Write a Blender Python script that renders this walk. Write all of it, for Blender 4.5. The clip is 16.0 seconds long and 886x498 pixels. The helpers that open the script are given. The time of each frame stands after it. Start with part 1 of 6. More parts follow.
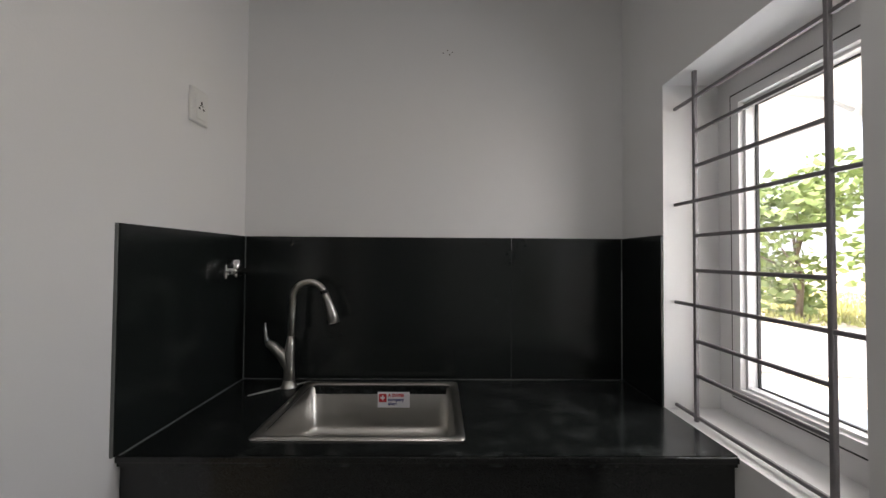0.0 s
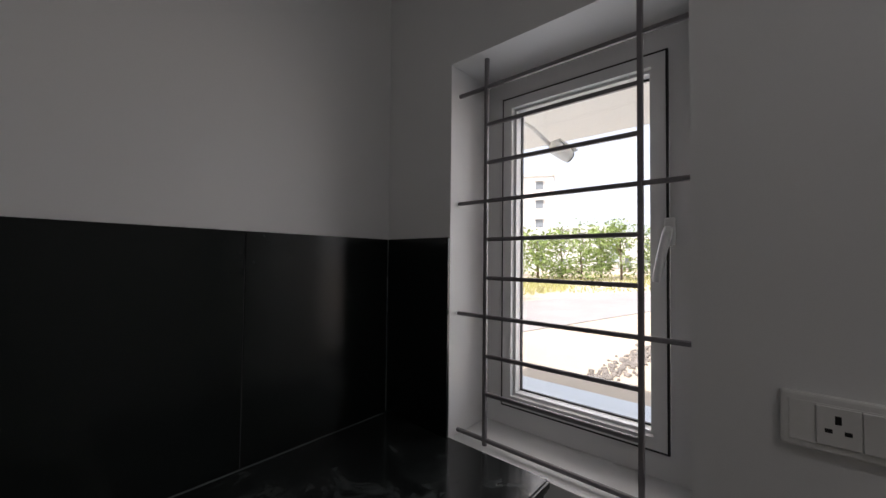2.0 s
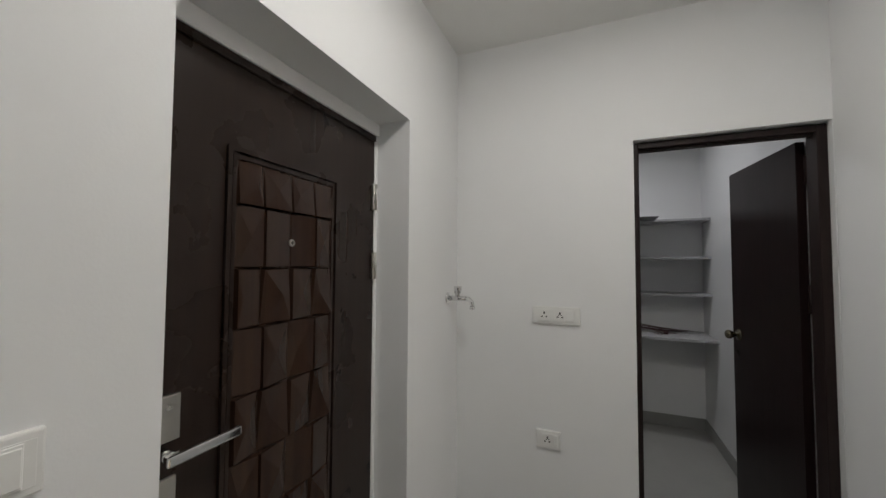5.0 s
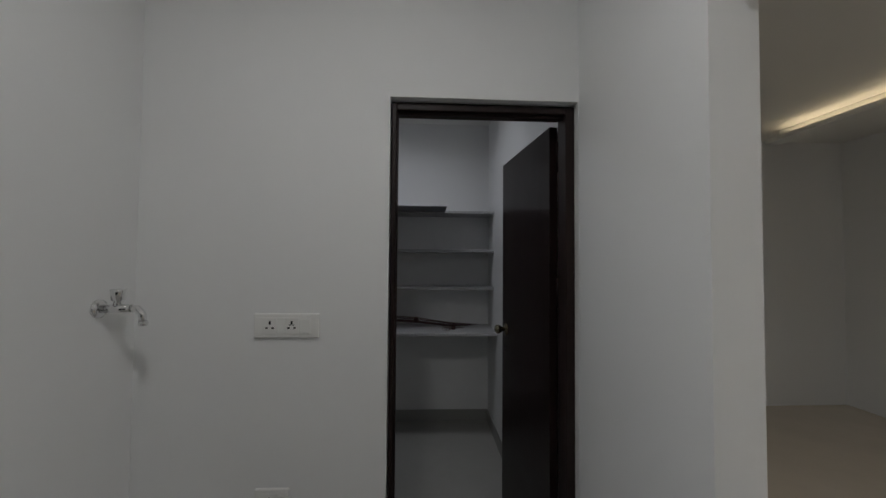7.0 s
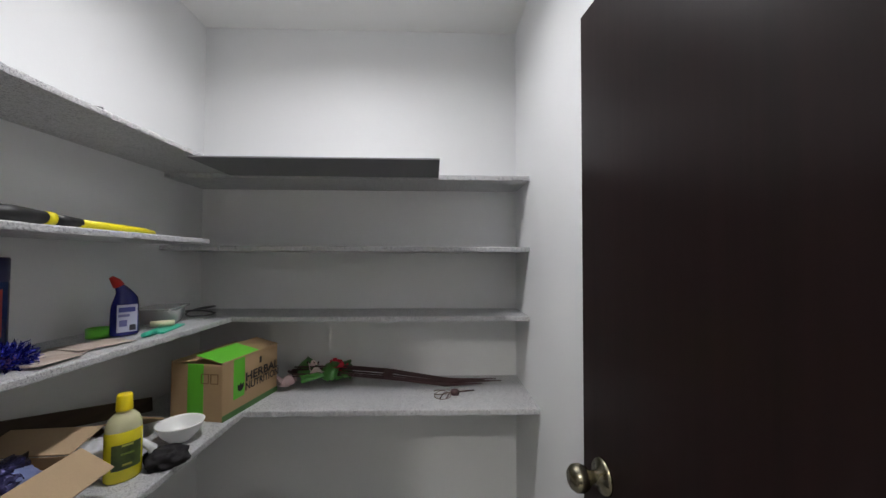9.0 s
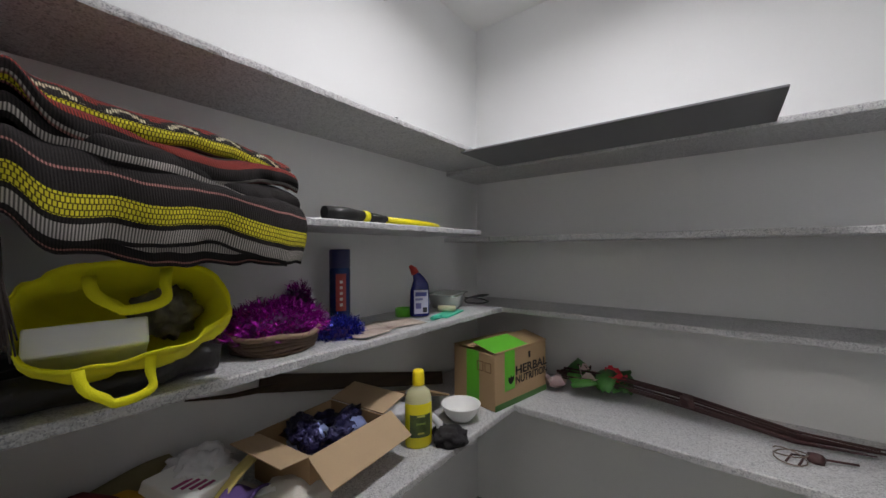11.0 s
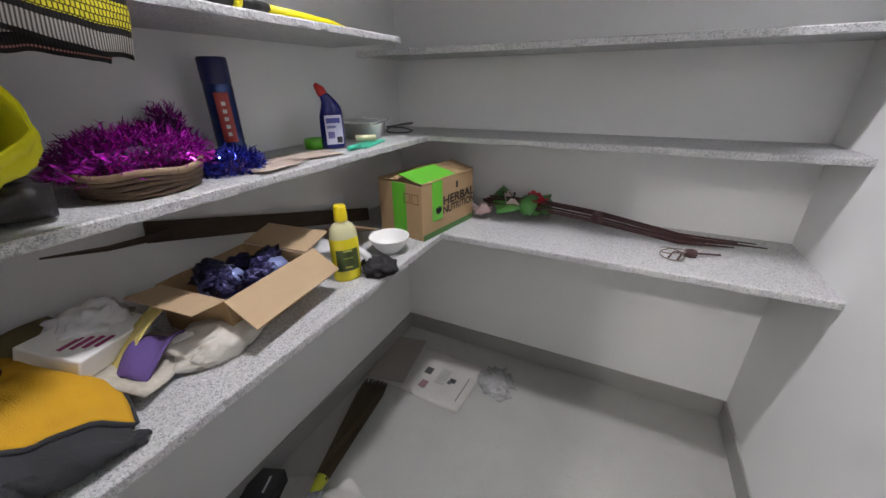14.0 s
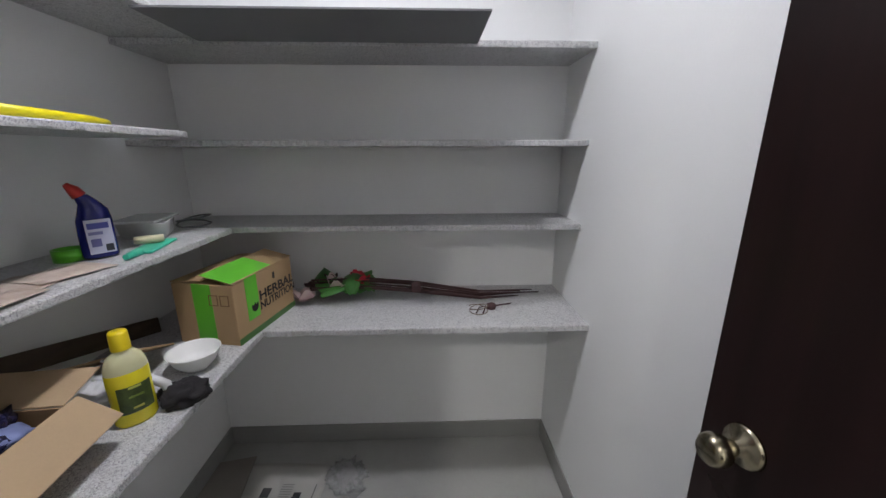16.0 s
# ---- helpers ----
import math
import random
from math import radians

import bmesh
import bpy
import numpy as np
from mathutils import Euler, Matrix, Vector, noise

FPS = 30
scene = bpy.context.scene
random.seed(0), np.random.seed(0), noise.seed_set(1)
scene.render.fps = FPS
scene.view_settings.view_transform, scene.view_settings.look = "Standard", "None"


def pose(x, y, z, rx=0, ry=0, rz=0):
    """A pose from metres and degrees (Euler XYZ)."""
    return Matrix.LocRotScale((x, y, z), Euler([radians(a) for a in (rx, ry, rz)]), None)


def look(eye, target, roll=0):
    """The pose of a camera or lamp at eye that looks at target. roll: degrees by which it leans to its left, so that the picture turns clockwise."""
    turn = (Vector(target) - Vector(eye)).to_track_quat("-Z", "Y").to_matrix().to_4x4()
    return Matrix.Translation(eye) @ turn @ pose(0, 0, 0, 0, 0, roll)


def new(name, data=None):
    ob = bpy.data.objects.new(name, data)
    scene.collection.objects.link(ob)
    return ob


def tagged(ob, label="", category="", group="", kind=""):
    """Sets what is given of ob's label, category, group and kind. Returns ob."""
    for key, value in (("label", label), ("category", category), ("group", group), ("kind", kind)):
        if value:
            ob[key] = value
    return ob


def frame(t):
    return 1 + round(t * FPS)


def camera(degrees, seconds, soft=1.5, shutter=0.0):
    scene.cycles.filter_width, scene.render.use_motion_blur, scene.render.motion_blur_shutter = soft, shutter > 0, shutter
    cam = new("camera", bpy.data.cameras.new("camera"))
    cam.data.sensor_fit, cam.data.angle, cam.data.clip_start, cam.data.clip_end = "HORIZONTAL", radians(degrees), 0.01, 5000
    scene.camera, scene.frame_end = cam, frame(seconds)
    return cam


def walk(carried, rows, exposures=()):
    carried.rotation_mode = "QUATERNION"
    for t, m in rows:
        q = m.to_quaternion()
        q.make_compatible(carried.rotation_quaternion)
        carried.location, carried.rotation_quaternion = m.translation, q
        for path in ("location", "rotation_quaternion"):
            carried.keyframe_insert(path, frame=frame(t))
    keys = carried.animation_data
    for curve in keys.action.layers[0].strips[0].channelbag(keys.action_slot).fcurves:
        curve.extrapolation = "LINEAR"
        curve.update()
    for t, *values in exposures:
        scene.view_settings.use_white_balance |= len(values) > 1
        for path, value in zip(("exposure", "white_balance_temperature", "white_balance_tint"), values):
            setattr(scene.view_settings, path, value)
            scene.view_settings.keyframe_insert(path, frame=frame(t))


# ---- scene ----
cam = camera(100.8, 16.0)
PATH = [
    (0, (-0.778, -1.55, 1.379), (-0.76, 0.449, 1.422), 0.4),
    (0.5, (-0.845, -1.443, 1.389), (-0.669, 0.548, 1.444), 0.4),
    (1, (-0.913, -1.287, 1.382), (-0.324, 0.623, 1.437), 0.6),
    (1.5, (-0.867, -1.115, 1.376), (0.187, 0.584, 1.447), 0.7),
    (2, (-0.844, -0.989, 1.395), (0.665, 0.324, 1.449), 0.6),
    (2.5, (-0.846, -0.875, 1.382), (1.022, -0.165, 1.453), 0.8),
    (3, (-0.798, -0.858, 1.381), (1.2, -0.811, 1.454), 0.7),
    (3.5, (-0.694, -0.914, 1.383), (1.226, -1.469, 1.456), 0.8),
    (4, (-0.658, -0.952, 1.392), (1.013, -2.048, 1.474), 0.6),
    (4.5, (-0.674, -0.941, 1.401), (0.581, -2.495, 1.49), 0.5),
    (5, (-0.706, -0.966, 1.409), (0.053, -2.815, 1.491), 0.3),
    (5.2, (-0.74, -0.979, 1.411), (-0.179, -2.897, 1.49), 0.2),
    (7.3, (-1.058, -1.733, 1.392), (-1.162, -3.729, 1.451), 0.4),
    (7.5, (-1.084, -1.877, 1.399), (-1.189, -3.874, 1.455), 0.3),
    (8, (-1.139, -2.271, 1.409), (-1.252, -4.267, 1.472), 0.4),
    (8.5, (-1.139, -2.618, 1.414), (-1.254, -4.614, 1.47), 0.3),
    (9, (-1.155, -2.898, 1.424), (-1.212, -4.897, 1.481), 0.2),
    (9.5, (-1.135, -3.042, 1.434), (-0.824, -5.017, 1.494), 0.0),
    (10, (-1.111, -3.074, 1.439), (-0.378, -4.934, 1.494), -0.1),
    (10.2, (-1.102, -3.079, 1.436), (-0.222, -4.875, 1.493), -0.1),
    (12.3, (-1.022, -3.117, 1.382), (0.408, -4.484, 1.086), -0.7),
    (12.5, (-1.018, -3.124, 1.372), (0.393, -4.468, 0.922), -0.7),
    (13, (-1.003, -3.129, 1.356), (0.324, -4.412, 0.583), -0.8),
    (13.5, (-0.998, -3.138, 1.366), (0.124, -4.576, 0.545), -0.8),
    (14, (-1.014, -3.181, 1.361), (-0.201, -4.812, 0.538), -0.7),
    (14.5, (-1.041, -3.211, 1.358), (-0.605, -4.978, 0.53), -0.7),
    (15, (-1.032, -3.227, 1.356), (-0.992, -5.047, 0.528), -0.4),
    (15.5, (-1.033, -3.207, 1.387), (-1.089, -5.029, 0.564), -0.2),
    (16, (-1.016, -3.165, 1.436), (-1.085, -5.098, 0.928), -0.1),
]
EXPOSURES = [(0, 2.05, 6550, 14), (0.5, 2.15, 6550, 14), (1, 2.15, 6500, 14), (1.5, 1.5, 6450, 15), (2, 0.85, 6400, 16), (2.5, 0.65, 6350, 18), (3, 0.6, 6300, 20), (3.5, 0.45, 6300, 20),
             (4, 0.7, 6400, 15), (4.5, 2.65, 6700, 11), (5, 2.95, 6550, 10), (5.2, 3.0, 6500, 10), (7.3, 2.15, 6300, 10), (8, 2.5, 6350, 10), (8.5, 3.47, 6430, 10), (9, 4.2, 6550, 10),
             (9.5, 4.2, 6550, 10), (10, 4.07, 6600, 10), (12.3, 4.6, 6650, 13), (13, 4.95, 6650, 13), (14, 4.93, 6550, 13), (14.5, 4.7, 6500, 12), (15, 4.4, 6450, 12), (15.5, 4.4, 6400, 12), (16, 4.4, 6400, 12)]
walk(cam, [(t, look(eye, target, roll)) for t, eye, target, roll in PATH], EXPOSURES)

# ---- world, sun, lamps ----
world = bpy.data.worlds.new("world")
scene.world = world
world.use_nodes = True
_sky = world.node_tree.nodes.new("ShaderNodeTexSky")
_sky.sky_type, _sky.sun_disc = "NISHITA", False
_sky.dust_density, _sky.air_density = 4.0, 1.2
_sky.sun_elevation, _sky.sun_rotation = radians(52), radians(250)
_bg = world.node_tree.nodes["Background"]
_bg.inputs["Strength"].default_value = 0.15
_haze = world.node_tree.nodes.new("ShaderNodeMix")
_haze.data_type = "RGBA"
_haze.inputs["Factor"].default_value, _haze.inputs["B"].default_value = 0.8, (4.6, 4.85, 5.25, 1)
world.node_tree.links.new(_sky.outputs[0], _haze.inputs["A"])
world.node_tree.links.new(_haze.outputs["Result"], _bg.inputs["Color"])

_sun = bpy.data.lights.new("sun", "SUN")
_sun.energy, _sun.angle, _sun.color = 4.0, radians(0.5), (1.0, 0.95, 0.87)
sun = new("sun", _sun)
sun.matrix_world = look((-9.0, 4.0, 13.0), (0, 0, 0))


def area_lamp(name, eye, target, sx, sy, power, color):
    d = bpy.data.lights.new(name, "AREA")
    d.shape, d.size, d.size_y, d.energy, d.color = "RECTANGLE", sx, sy, power, color
    d.spread = radians(140)
    ob = new(name, d)
    ob.matrix_world = look(eye, target)
    return ob


def side_fill(name, eye, power, color):
    """A point light added under a ceiling lamp to brighten upper walls and ceiling."""
    d = bpy.data.lights.new(name, "POINT")
    d.energy, d.color, d.shadow_soft_size = power, color, 0.05
    ob = new(name, d)
    ob.matrix_world = Matrix.Translation(eye)
    return ob


# sky light in the window's opening
area_lamp("window_sky_light", (0.30, -0.585, 1.43), (-1.0, -0.585, 1.25), 0.42, 0.85, 0.95, (1.0, 0.975, 0.94))
# pantry ceiling lamp and the two ceiling lamps of the hall
area_lamp("pantry_light", (-0.80, -3.90, 2.580), (-0.80, -3.90, 0), 0.13, 0.13, 0.60, (0.945, 0.95, 1.0)).data.spread = radians(160)
# added fill below the pantry lamp, for the upper walls
side_fill("pantry_side_fill", (-0.80, -3.90, 2.535), 0.045, (0.945, 0.95, 1.0))
# added kitchen lamp, unseen, to brighten the walls and ceiling evenly
area_lamp("kitchen_fill_light", (-0.80, -1.75, 2.580), (-0.80, -1.75, 0), 0.13, 0.13, 1.05, (1.0, 0.97, 0.93)).data.spread = radians(178)
side_fill("kitchen_side_fill", (-0.80, -1.75, 2.535), 0.45, (1.0, 0.97, 0.93))
area_lamp("hall_light", (-3.2, -1.7, 2.57), (-3.2, -1.7, 0), 0.6, 0.6, 1.0, (1.0, 0.955, 0.90))
area_lamp("hall_light", (-3.2, -0.7, 2.57), (-3.2, -0.7, 0), 0.6, 0.6, 1.0, (1.0, 0.955, 0.90))


# ---- materials ----
def material(name, color, rough=0.6, metal=0.0, var=0.06, scale=6.0, bump=0.05, bscale=120.0, spec=0.5, color2=None, fine=None):
    """Base colour mottled at two scales, with fine relief."""
    m = bpy.data.materials.new(name)
    m.use_nodes = True
    nt = m.node_tree
    b = nt.nodes["Principled BSDF"]
    b.inputs["Roughness"].default_value, b.inputs["Metallic"].default_value = rough, metal
    b.inputs["Specular IOR Level"].default_value = spec
    tc = nt.nodes.new("ShaderNodeTexCoord")
    geo = nt.nodes.new("ShaderNodeNewGeometry")
    n1 = nt.nodes.new("ShaderNodeTexNoise")
    n1.inputs["Scale"].default_value, n1.inputs["Detail"].default_value = scale, 5
    n2 = nt.nodes.new("ShaderNodeTexNoise")
    n2.inputs["Scale"].default_value, n2.inputs["Detail"].default_value = (fine or bscale), 3
    for n in (n1, n2):
        nt.links.new(geo.outputs["Position"], n.inputs["Vector"])
    mix = nt.nodes.new("ShaderNodeMix")
    mix.data_type = "RGBA"
    dark = [c * (1 - 2 * var) for c in color] if color2 is None else color2
    mix.inputs["A"].default_value, mix.inputs["B"].default_value = (*dark, 1), (*[min(1, c * (1 + var)) for c in color], 1)
    ramp = nt.nodes.new("ShaderNodeMath")
    ramp.operation = "MULTIPLY_ADD"
    ramp.inputs[1].default_value, ramp.inputs[2].default_value = 1.6, -0.3
    add = nt.nodes.new("ShaderNodeMath")
    add.operation = "MULTIPLY_ADD"
    add.inputs[1].default_value = 0.35
    nt.links.new(n2.outputs["Fac"], add.inputs[0])
    nt.links.new(n1.outputs["Fac"], ramp.inputs[0])
    ramp.use_clamp = True
    sub = nt.nodes.new("ShaderNodeMath")
    sub.operation = "MULTIPLY"
    sub.inputs[1].default_value = 0.75
    nt.links.new(ramp.outputs[0], sub.inputs[0])
    nt.links.new(sub.outputs[0], add.inputs[2])
    add.use_clamp = True
    nt.links.new(add.outputs[0], mix.inputs["Factor"])
    nt.links.new(mix.outputs["Result"], b.inputs["Base Color"])
    if bump:
        bp = nt.nodes.new("ShaderNodeBump")
        bp.inputs["Strength"].default_value, bp.inputs["Distance"].default_value = bump, 0.01
        nt.links.new(n2.outputs["Fac"], bp.inputs["Height"])
        nt.links.new(bp.outputs["Normal"], b.inputs["Normal"])
    rr = nt.nodes.new("ShaderNodeMapRange")
    rr.inputs["To Min"].default_value, rr.inputs["To Max"].default_value = max(0.02, rough * 0.8), min(1, rough * 1.2)
    nt.links.new(n1.outputs["Fac"], rr.inputs["Value"])
    nt.links.new(rr.outputs["Result"], b.inputs["Roughness"])
    return m


def granite(name, light, mid, dark, rough, grain):
    """Speckled stone: a voronoi grain of three tones."""
    m = material(name, mid, rough, bump=0.0)
    nt = m.node_tree
    b = nt.nodes["Principled BSDF"]
    geo = nt.nodes.new("ShaderNodeNewGeometry")
    v = nt.nodes.new("ShaderNodeTexVoronoi")
    v.inputs["Scale"].default_value = grain
    nt.links.new(geo.outputs["Position"], v.inputs["Vector"])
    n = nt.nodes.new("ShaderNodeTexNoise")
    n.inputs["Scale"].default_value, n.inputs["Detail"].default_value = grain * 0.35, 4
    nt.links.new(geo.outputs["Position"], n.inputs["Vector"])
    sep = nt.nodes.new("ShaderNodeSeparateColor")
    nt.links.new(v.outputs["Color"], sep.inputs[0])
    mx = nt.nodes.new("ShaderNodeMath")
    mx.operation = "MULTIPLY_ADD"
    mx.inputs[1].default_value = 0.5
    half = nt.nodes.new("ShaderNodeMath")
    half.operation = "MULTIPLY"
    half.inputs[1].default_value = 0.55
    nt.links.new(n.outputs["Fac"], half.inputs[0])
    nt.links.new(sep.outputs[0], mx.inputs[0])
    nt.links.new(half.outputs[0], mx.inputs[2])
    cr = nt.nodes.new("ShaderNodeValToRGB")
    cr.color_ramp.elements[0].position, cr.color_ramp.elements[0].color = 0.28, (*dark, 1)
    cr.color_ramp.elements[1].position, cr.color_ramp.elements[1].color = 0.78, (*light, 1)
    e = cr.color_ramp.elements.new(0.48)
    e.color = (*mid, 1)
    nt.links.new(mx.outputs[0], cr.inputs[0])
    nt.links.new(cr.outputs[0], b.inputs["Base Color"])
    return m


def plain(name, color, rough=0.5, metal=0.0, emit=0.0, alpha=1.0, trans=0.0):
    m = bpy.data.materials.new(name)
    m.use_nodes = True
    b = m.node_tree.nodes["Principled BSDF"]
    b.inputs["Base Color"].default_value = (*color, 1)
    b.inputs["Roughness"].default_value, b.inputs["Metallic"].default_value = rough, metal
    b.inputs["Transmission Weight"].default_value = trans
    if emit:
        b.inputs["Emission Color"].default_value = (*color, 1)
        b.inputs["Emission Strength"].default_value = emit
    return m


M_WALL = material("wall_paint", (0.80, 0.805, 0.805), 0.75, var=0.02, scale=1.6, bump=0.03, bscale=160)
M_CEIL = material("ceiling_paint", (0.80, 0.80, 0.78), 0.8, var=0.015, scale=2, bump=0.04, bscale=140)
M_TILEBLACK = material("black_wall_tile", (0.011, 0.014, 0.0135), 0.22, var=0.25, scale=3, bump=0.01, bscale=60)
M_COUNTER = granite("black_granite", (0.016, 0.018, 0.018), (0.010, 0.012, 0.012), (0.006, 0.007, 0.007), 0.14, 420)


def dusty(m, scale, lo, hi, amount, color):
    """Lays pale dust in smudges over a base colour and dulls it there."""
    nt = m.node_tree
    b = nt.nodes["Principled BSDF"]
    src = b.inputs["Base Color"].links[0].from_socket
    geo = nt.nodes.new("ShaderNodeNewGeometry")
    n = nt.nodes.new("ShaderNodeTexNoise")
    n.inputs["Scale"].default_value, n.inputs["Detail"].default_value, n.inputs["Roughness"].default_value = scale, 8, 0.68
    n.inputs["Distortion"].default_value = 0.6
    nt.links.new(geo.outputs["Position"], n.inputs["Vector"])
    mr = nt.nodes.new("ShaderNodeMapRange")
    for k, v in (("From Min", lo), ("From Max", hi), ("To Max", amount)):
        mr.inputs[k].default_value = v
    nt.links.new(n.outputs["Fac"], mr.inputs["Value"])
    mx = nt.nodes.new("ShaderNodeMix")
    mx.data_type = "RGBA"
    mx.inputs["B"].default_value = (*color, 1)
    nt.links.new(mr.outputs[0], mx.inputs["Factor"])
    nt.links.new(src, mx.inputs["A"])
    nt.links.new(mx.outputs["Result"], b.inputs["Base Color"])
    return m


M_COUNTERTOP = dusty(granite("black_granite_top", (0.016, 0.018, 0.018), (0.010, 0.012, 0.012), (0.006, 0.007, 0.007), 0.16, 420), 9, 0.50, 0.80, 0.42, (0.17, 0.19, 0.185))
M_GROUT = material("grout", (0.38, 0.38, 0.36), 0.9, var=0.1)
M_SEAM = material("black_tile_joint", (0.035, 0.037, 0.036), 0.8, var=0.2)
M_DARKGROUT = material("tile_joint", (0.16, 0.17, 0.165), 0.9, var=0.2)
M_FLOOR = dusty(material("floor_tile_grey", (0.38, 0.38, 0.36), 0.34, var=0.10, scale=2.5, bump=0.01, bscale=90), 5, 0.50, 0.75, 0.4, (0.30, 0.295, 0.27))
M_SKIRT = material("skirting_tile", (0.30, 0.30, 0.285), 0.35, var=0.06, scale=4, bump=0.01)
M_HALLFLOOR = material("hall_floor_tile", (0.62, 0.55, 0.45), 0.2, var=0.06, scale=2.5, bump=0.01, bscale=90)
M_SHELF = dusty(granite("grey_granite", (0.60, 0.60, 0.605), (0.46, 0.46, 0.465), (0.25, 0.25, 0.26), 0.45, 400), 40, 0.48, 0.72, 0.62, (0.55, 0.545, 0.53))
M_STEEL = material("brushed_steel", (0.54, 0.53, 0.50), 0.33, 1.0, var=0.04, scale=20, bump=0.01, bscale=300)
M_CHROME = plain("chrome", (0.75, 0.75, 0.75), 0.08, 1.0)
M_SATIN = material("satin_nickel", (0.55, 0.54, 0.51), 0.3, 1.0, var=0.03, scale=30, bump=0.0)
M_BRASS = material("antique_brass", (0.30, 0.265, 0.19), 0.24, 1.0, var=0.15, scale=30, bump=0.01)
M_UPVC = material("white_upvc", (0.80, 0.80, 0.80), 0.35, var=0.012, scale=4, bump=0.0)
M_BAR = material("grey_painted_steel", (0.20, 0.19, 0.20), 0.45, var=0.1, scale=30, bump=0.03)
M_GASKET = plain("black_rubber", (0.012, 0.012, 0.012), 0.6)
M_PLASTIC = material("white_plastic", (0.78, 0.78, 0.76), 0.35, var=0.01, scale=8, bump=0.0)
M_HOLE = plain("socket_hole", (0.01, 0.01, 0.01), 0.7)


def wood(name, c1, c2, rough=0.4, axis=2):
    """Stained timber: grain stretched along one axis."""
    m = material(name, c1, rough, bump=0.0, spec=0.3)
    nt = m.node_tree
    b = nt.nodes["Principled BSDF"]
    geo = nt.nodes.new("ShaderNodeNewGeometry")
    mp = nt.nodes.new("ShaderNodeMapping")
    s = [34.0, 34.0, 34.0]
    s[axis] = 1.6
    mp.inputs["Scale"].default_value = s
    nt.links.new(geo.outputs["Position"], mp.inputs["Vector"])
    n = nt.nodes.new("ShaderNodeTexNoise")
    n.inputs["Scale"].default_value, n.inputs["Detail"].default_value = 1.0, 6
    nt.links.new(mp.outputs[0], n.inputs["Vector"])
    cr = nt.nodes.new("ShaderNodeValToRGB")
    cr.color_ramp.elements[0].position, cr.color_ramp.elements[0].color = 0.3, (*c2, 1)
    cr.color_ramp.elements[1].position, cr.color_ramp.elements[1].color = 0.72, (*c1, 1)
    nt.links.new(n.outputs["Fac"], cr.inputs[0])
    nt.links.new(cr.outputs[0], b.inputs["Base Color"])
    bp = nt.nodes.new("ShaderNodeBump")
    bp.inputs["Strength"].default_value, bp.inputs["Distance"].default_value = 0.06, 0.004
    nt.links.new(n.outputs["Fac"], bp.inputs["Height"])
    nt.links.new(bp.outputs["Normal"], b.inputs["Normal"])
    return m


M_MAINDOOR = wood("brown_steel_door", (0.026, 0.016, 0.012), (0.018, 0.011, 0.0085), 0.28)
M_PANEL = wood("embossed_door_panel", (0.040, 0.021, 0.013), (0.026, 0.013, 0.009), 0.17)
M_PDOOR = wood("dark_pantry_door", (0.017, 0.0085, 0.0085), (0.011, 0.006, 0.006), 0.30)
M_PDOOR.node_tree.nodes["Principled BSDF"].inputs["Specular IOR Level"].default_value = 0.22
M_PFRAME = wood("dark_door_frame", (0.020, 0.0095, 0.008), (0.012, 0.006, 0.0055), 0.5)


def pane_glass():
    m = bpy.data.materials.new("window_glass")
    m.use_nodes = True
    nt = m.node_tree
    nt.nodes.remove(nt.nodes["Principled BSDF"])
    t = nt.nodes.new("ShaderNodeBsdfTransparent")
    g = nt.nodes.new("ShaderNodeBsdfGlossy")
    g.inputs["Roughness"].default_value = 0.02
    f = nt.nodes.new("ShaderNodeLayerWeight")
    f.inputs["Blend"].default_value = 0.12
    mx = nt.nodes.new("ShaderNodeMixShader")
    nt.links.new(f.outputs["Facing"], mx.inputs[0])
    nt.links.new(t.outputs[0], mx.inputs[1])
    nt.links.new(g.outputs[0], mx.inputs[2])
    nt.links.new(mx.outputs[0], nt.nodes["Material Output"].inputs[0])
    return m


M_GLASS = pane_glass()


# ---- mesh helpers ----
def part(name, bm, mat, parent=None, label="", smooth=False, loc=None):
    """Links a bmesh as one mesh object, under a thing or part if given."""
    me = bpy.data.meshes.new(name)
    bm.normal_update()
    bm.to_mesh(me)
    bm.free()
    for m in (mat if isinstance(mat, (list, tuple)) else [mat]):
        me.materials.append(m)
    if smooth:
        for p in me.polygons:
            p.use_smooth = True
    ob = new(name, me)
    if parent is not None:
        ob.parent = parent
    if loc is not None:
        ob.matrix_basis = loc
    if label:
        ob["label"] = label
    return ob


def thing(name, label, category, group="", at=None, kind=""):
    """An Empty at a thing's base that holds its parts."""
    ob = new(name)
    ob.empty_display_size = 0.05
    if at is not None:
        ob.matrix_basis = at if isinstance(at, Matrix) else Matrix.Translation(at)
    return tagged(ob, label, category, group, kind)


def add_box(bm, a, b, bevel=0.0, seg=1, m=None, mi=0):
    """A box from corner a to corner b, bevelled, into bm."""
    t = bmesh.new()
    bmesh.ops.create_cube(t, size=1.0)
    c = [(p + q) / 2 for p, q in zip(a, b)]
    s = [abs(q - p) for p, q in zip(a, b)]
    bmesh.ops.transform(t, matrix=Matrix.Translation(c) @ Matrix.Diagonal((*s, 1)), verts=t.verts)
    if bevel:
        bmesh.ops.bevel(t, geom=t.edges[:], offset=min(bevel, 0.45 * min(s)), segments=seg, profile=0.5, affect="EDGES")
    join(bm, t, m, mi)
    return bm


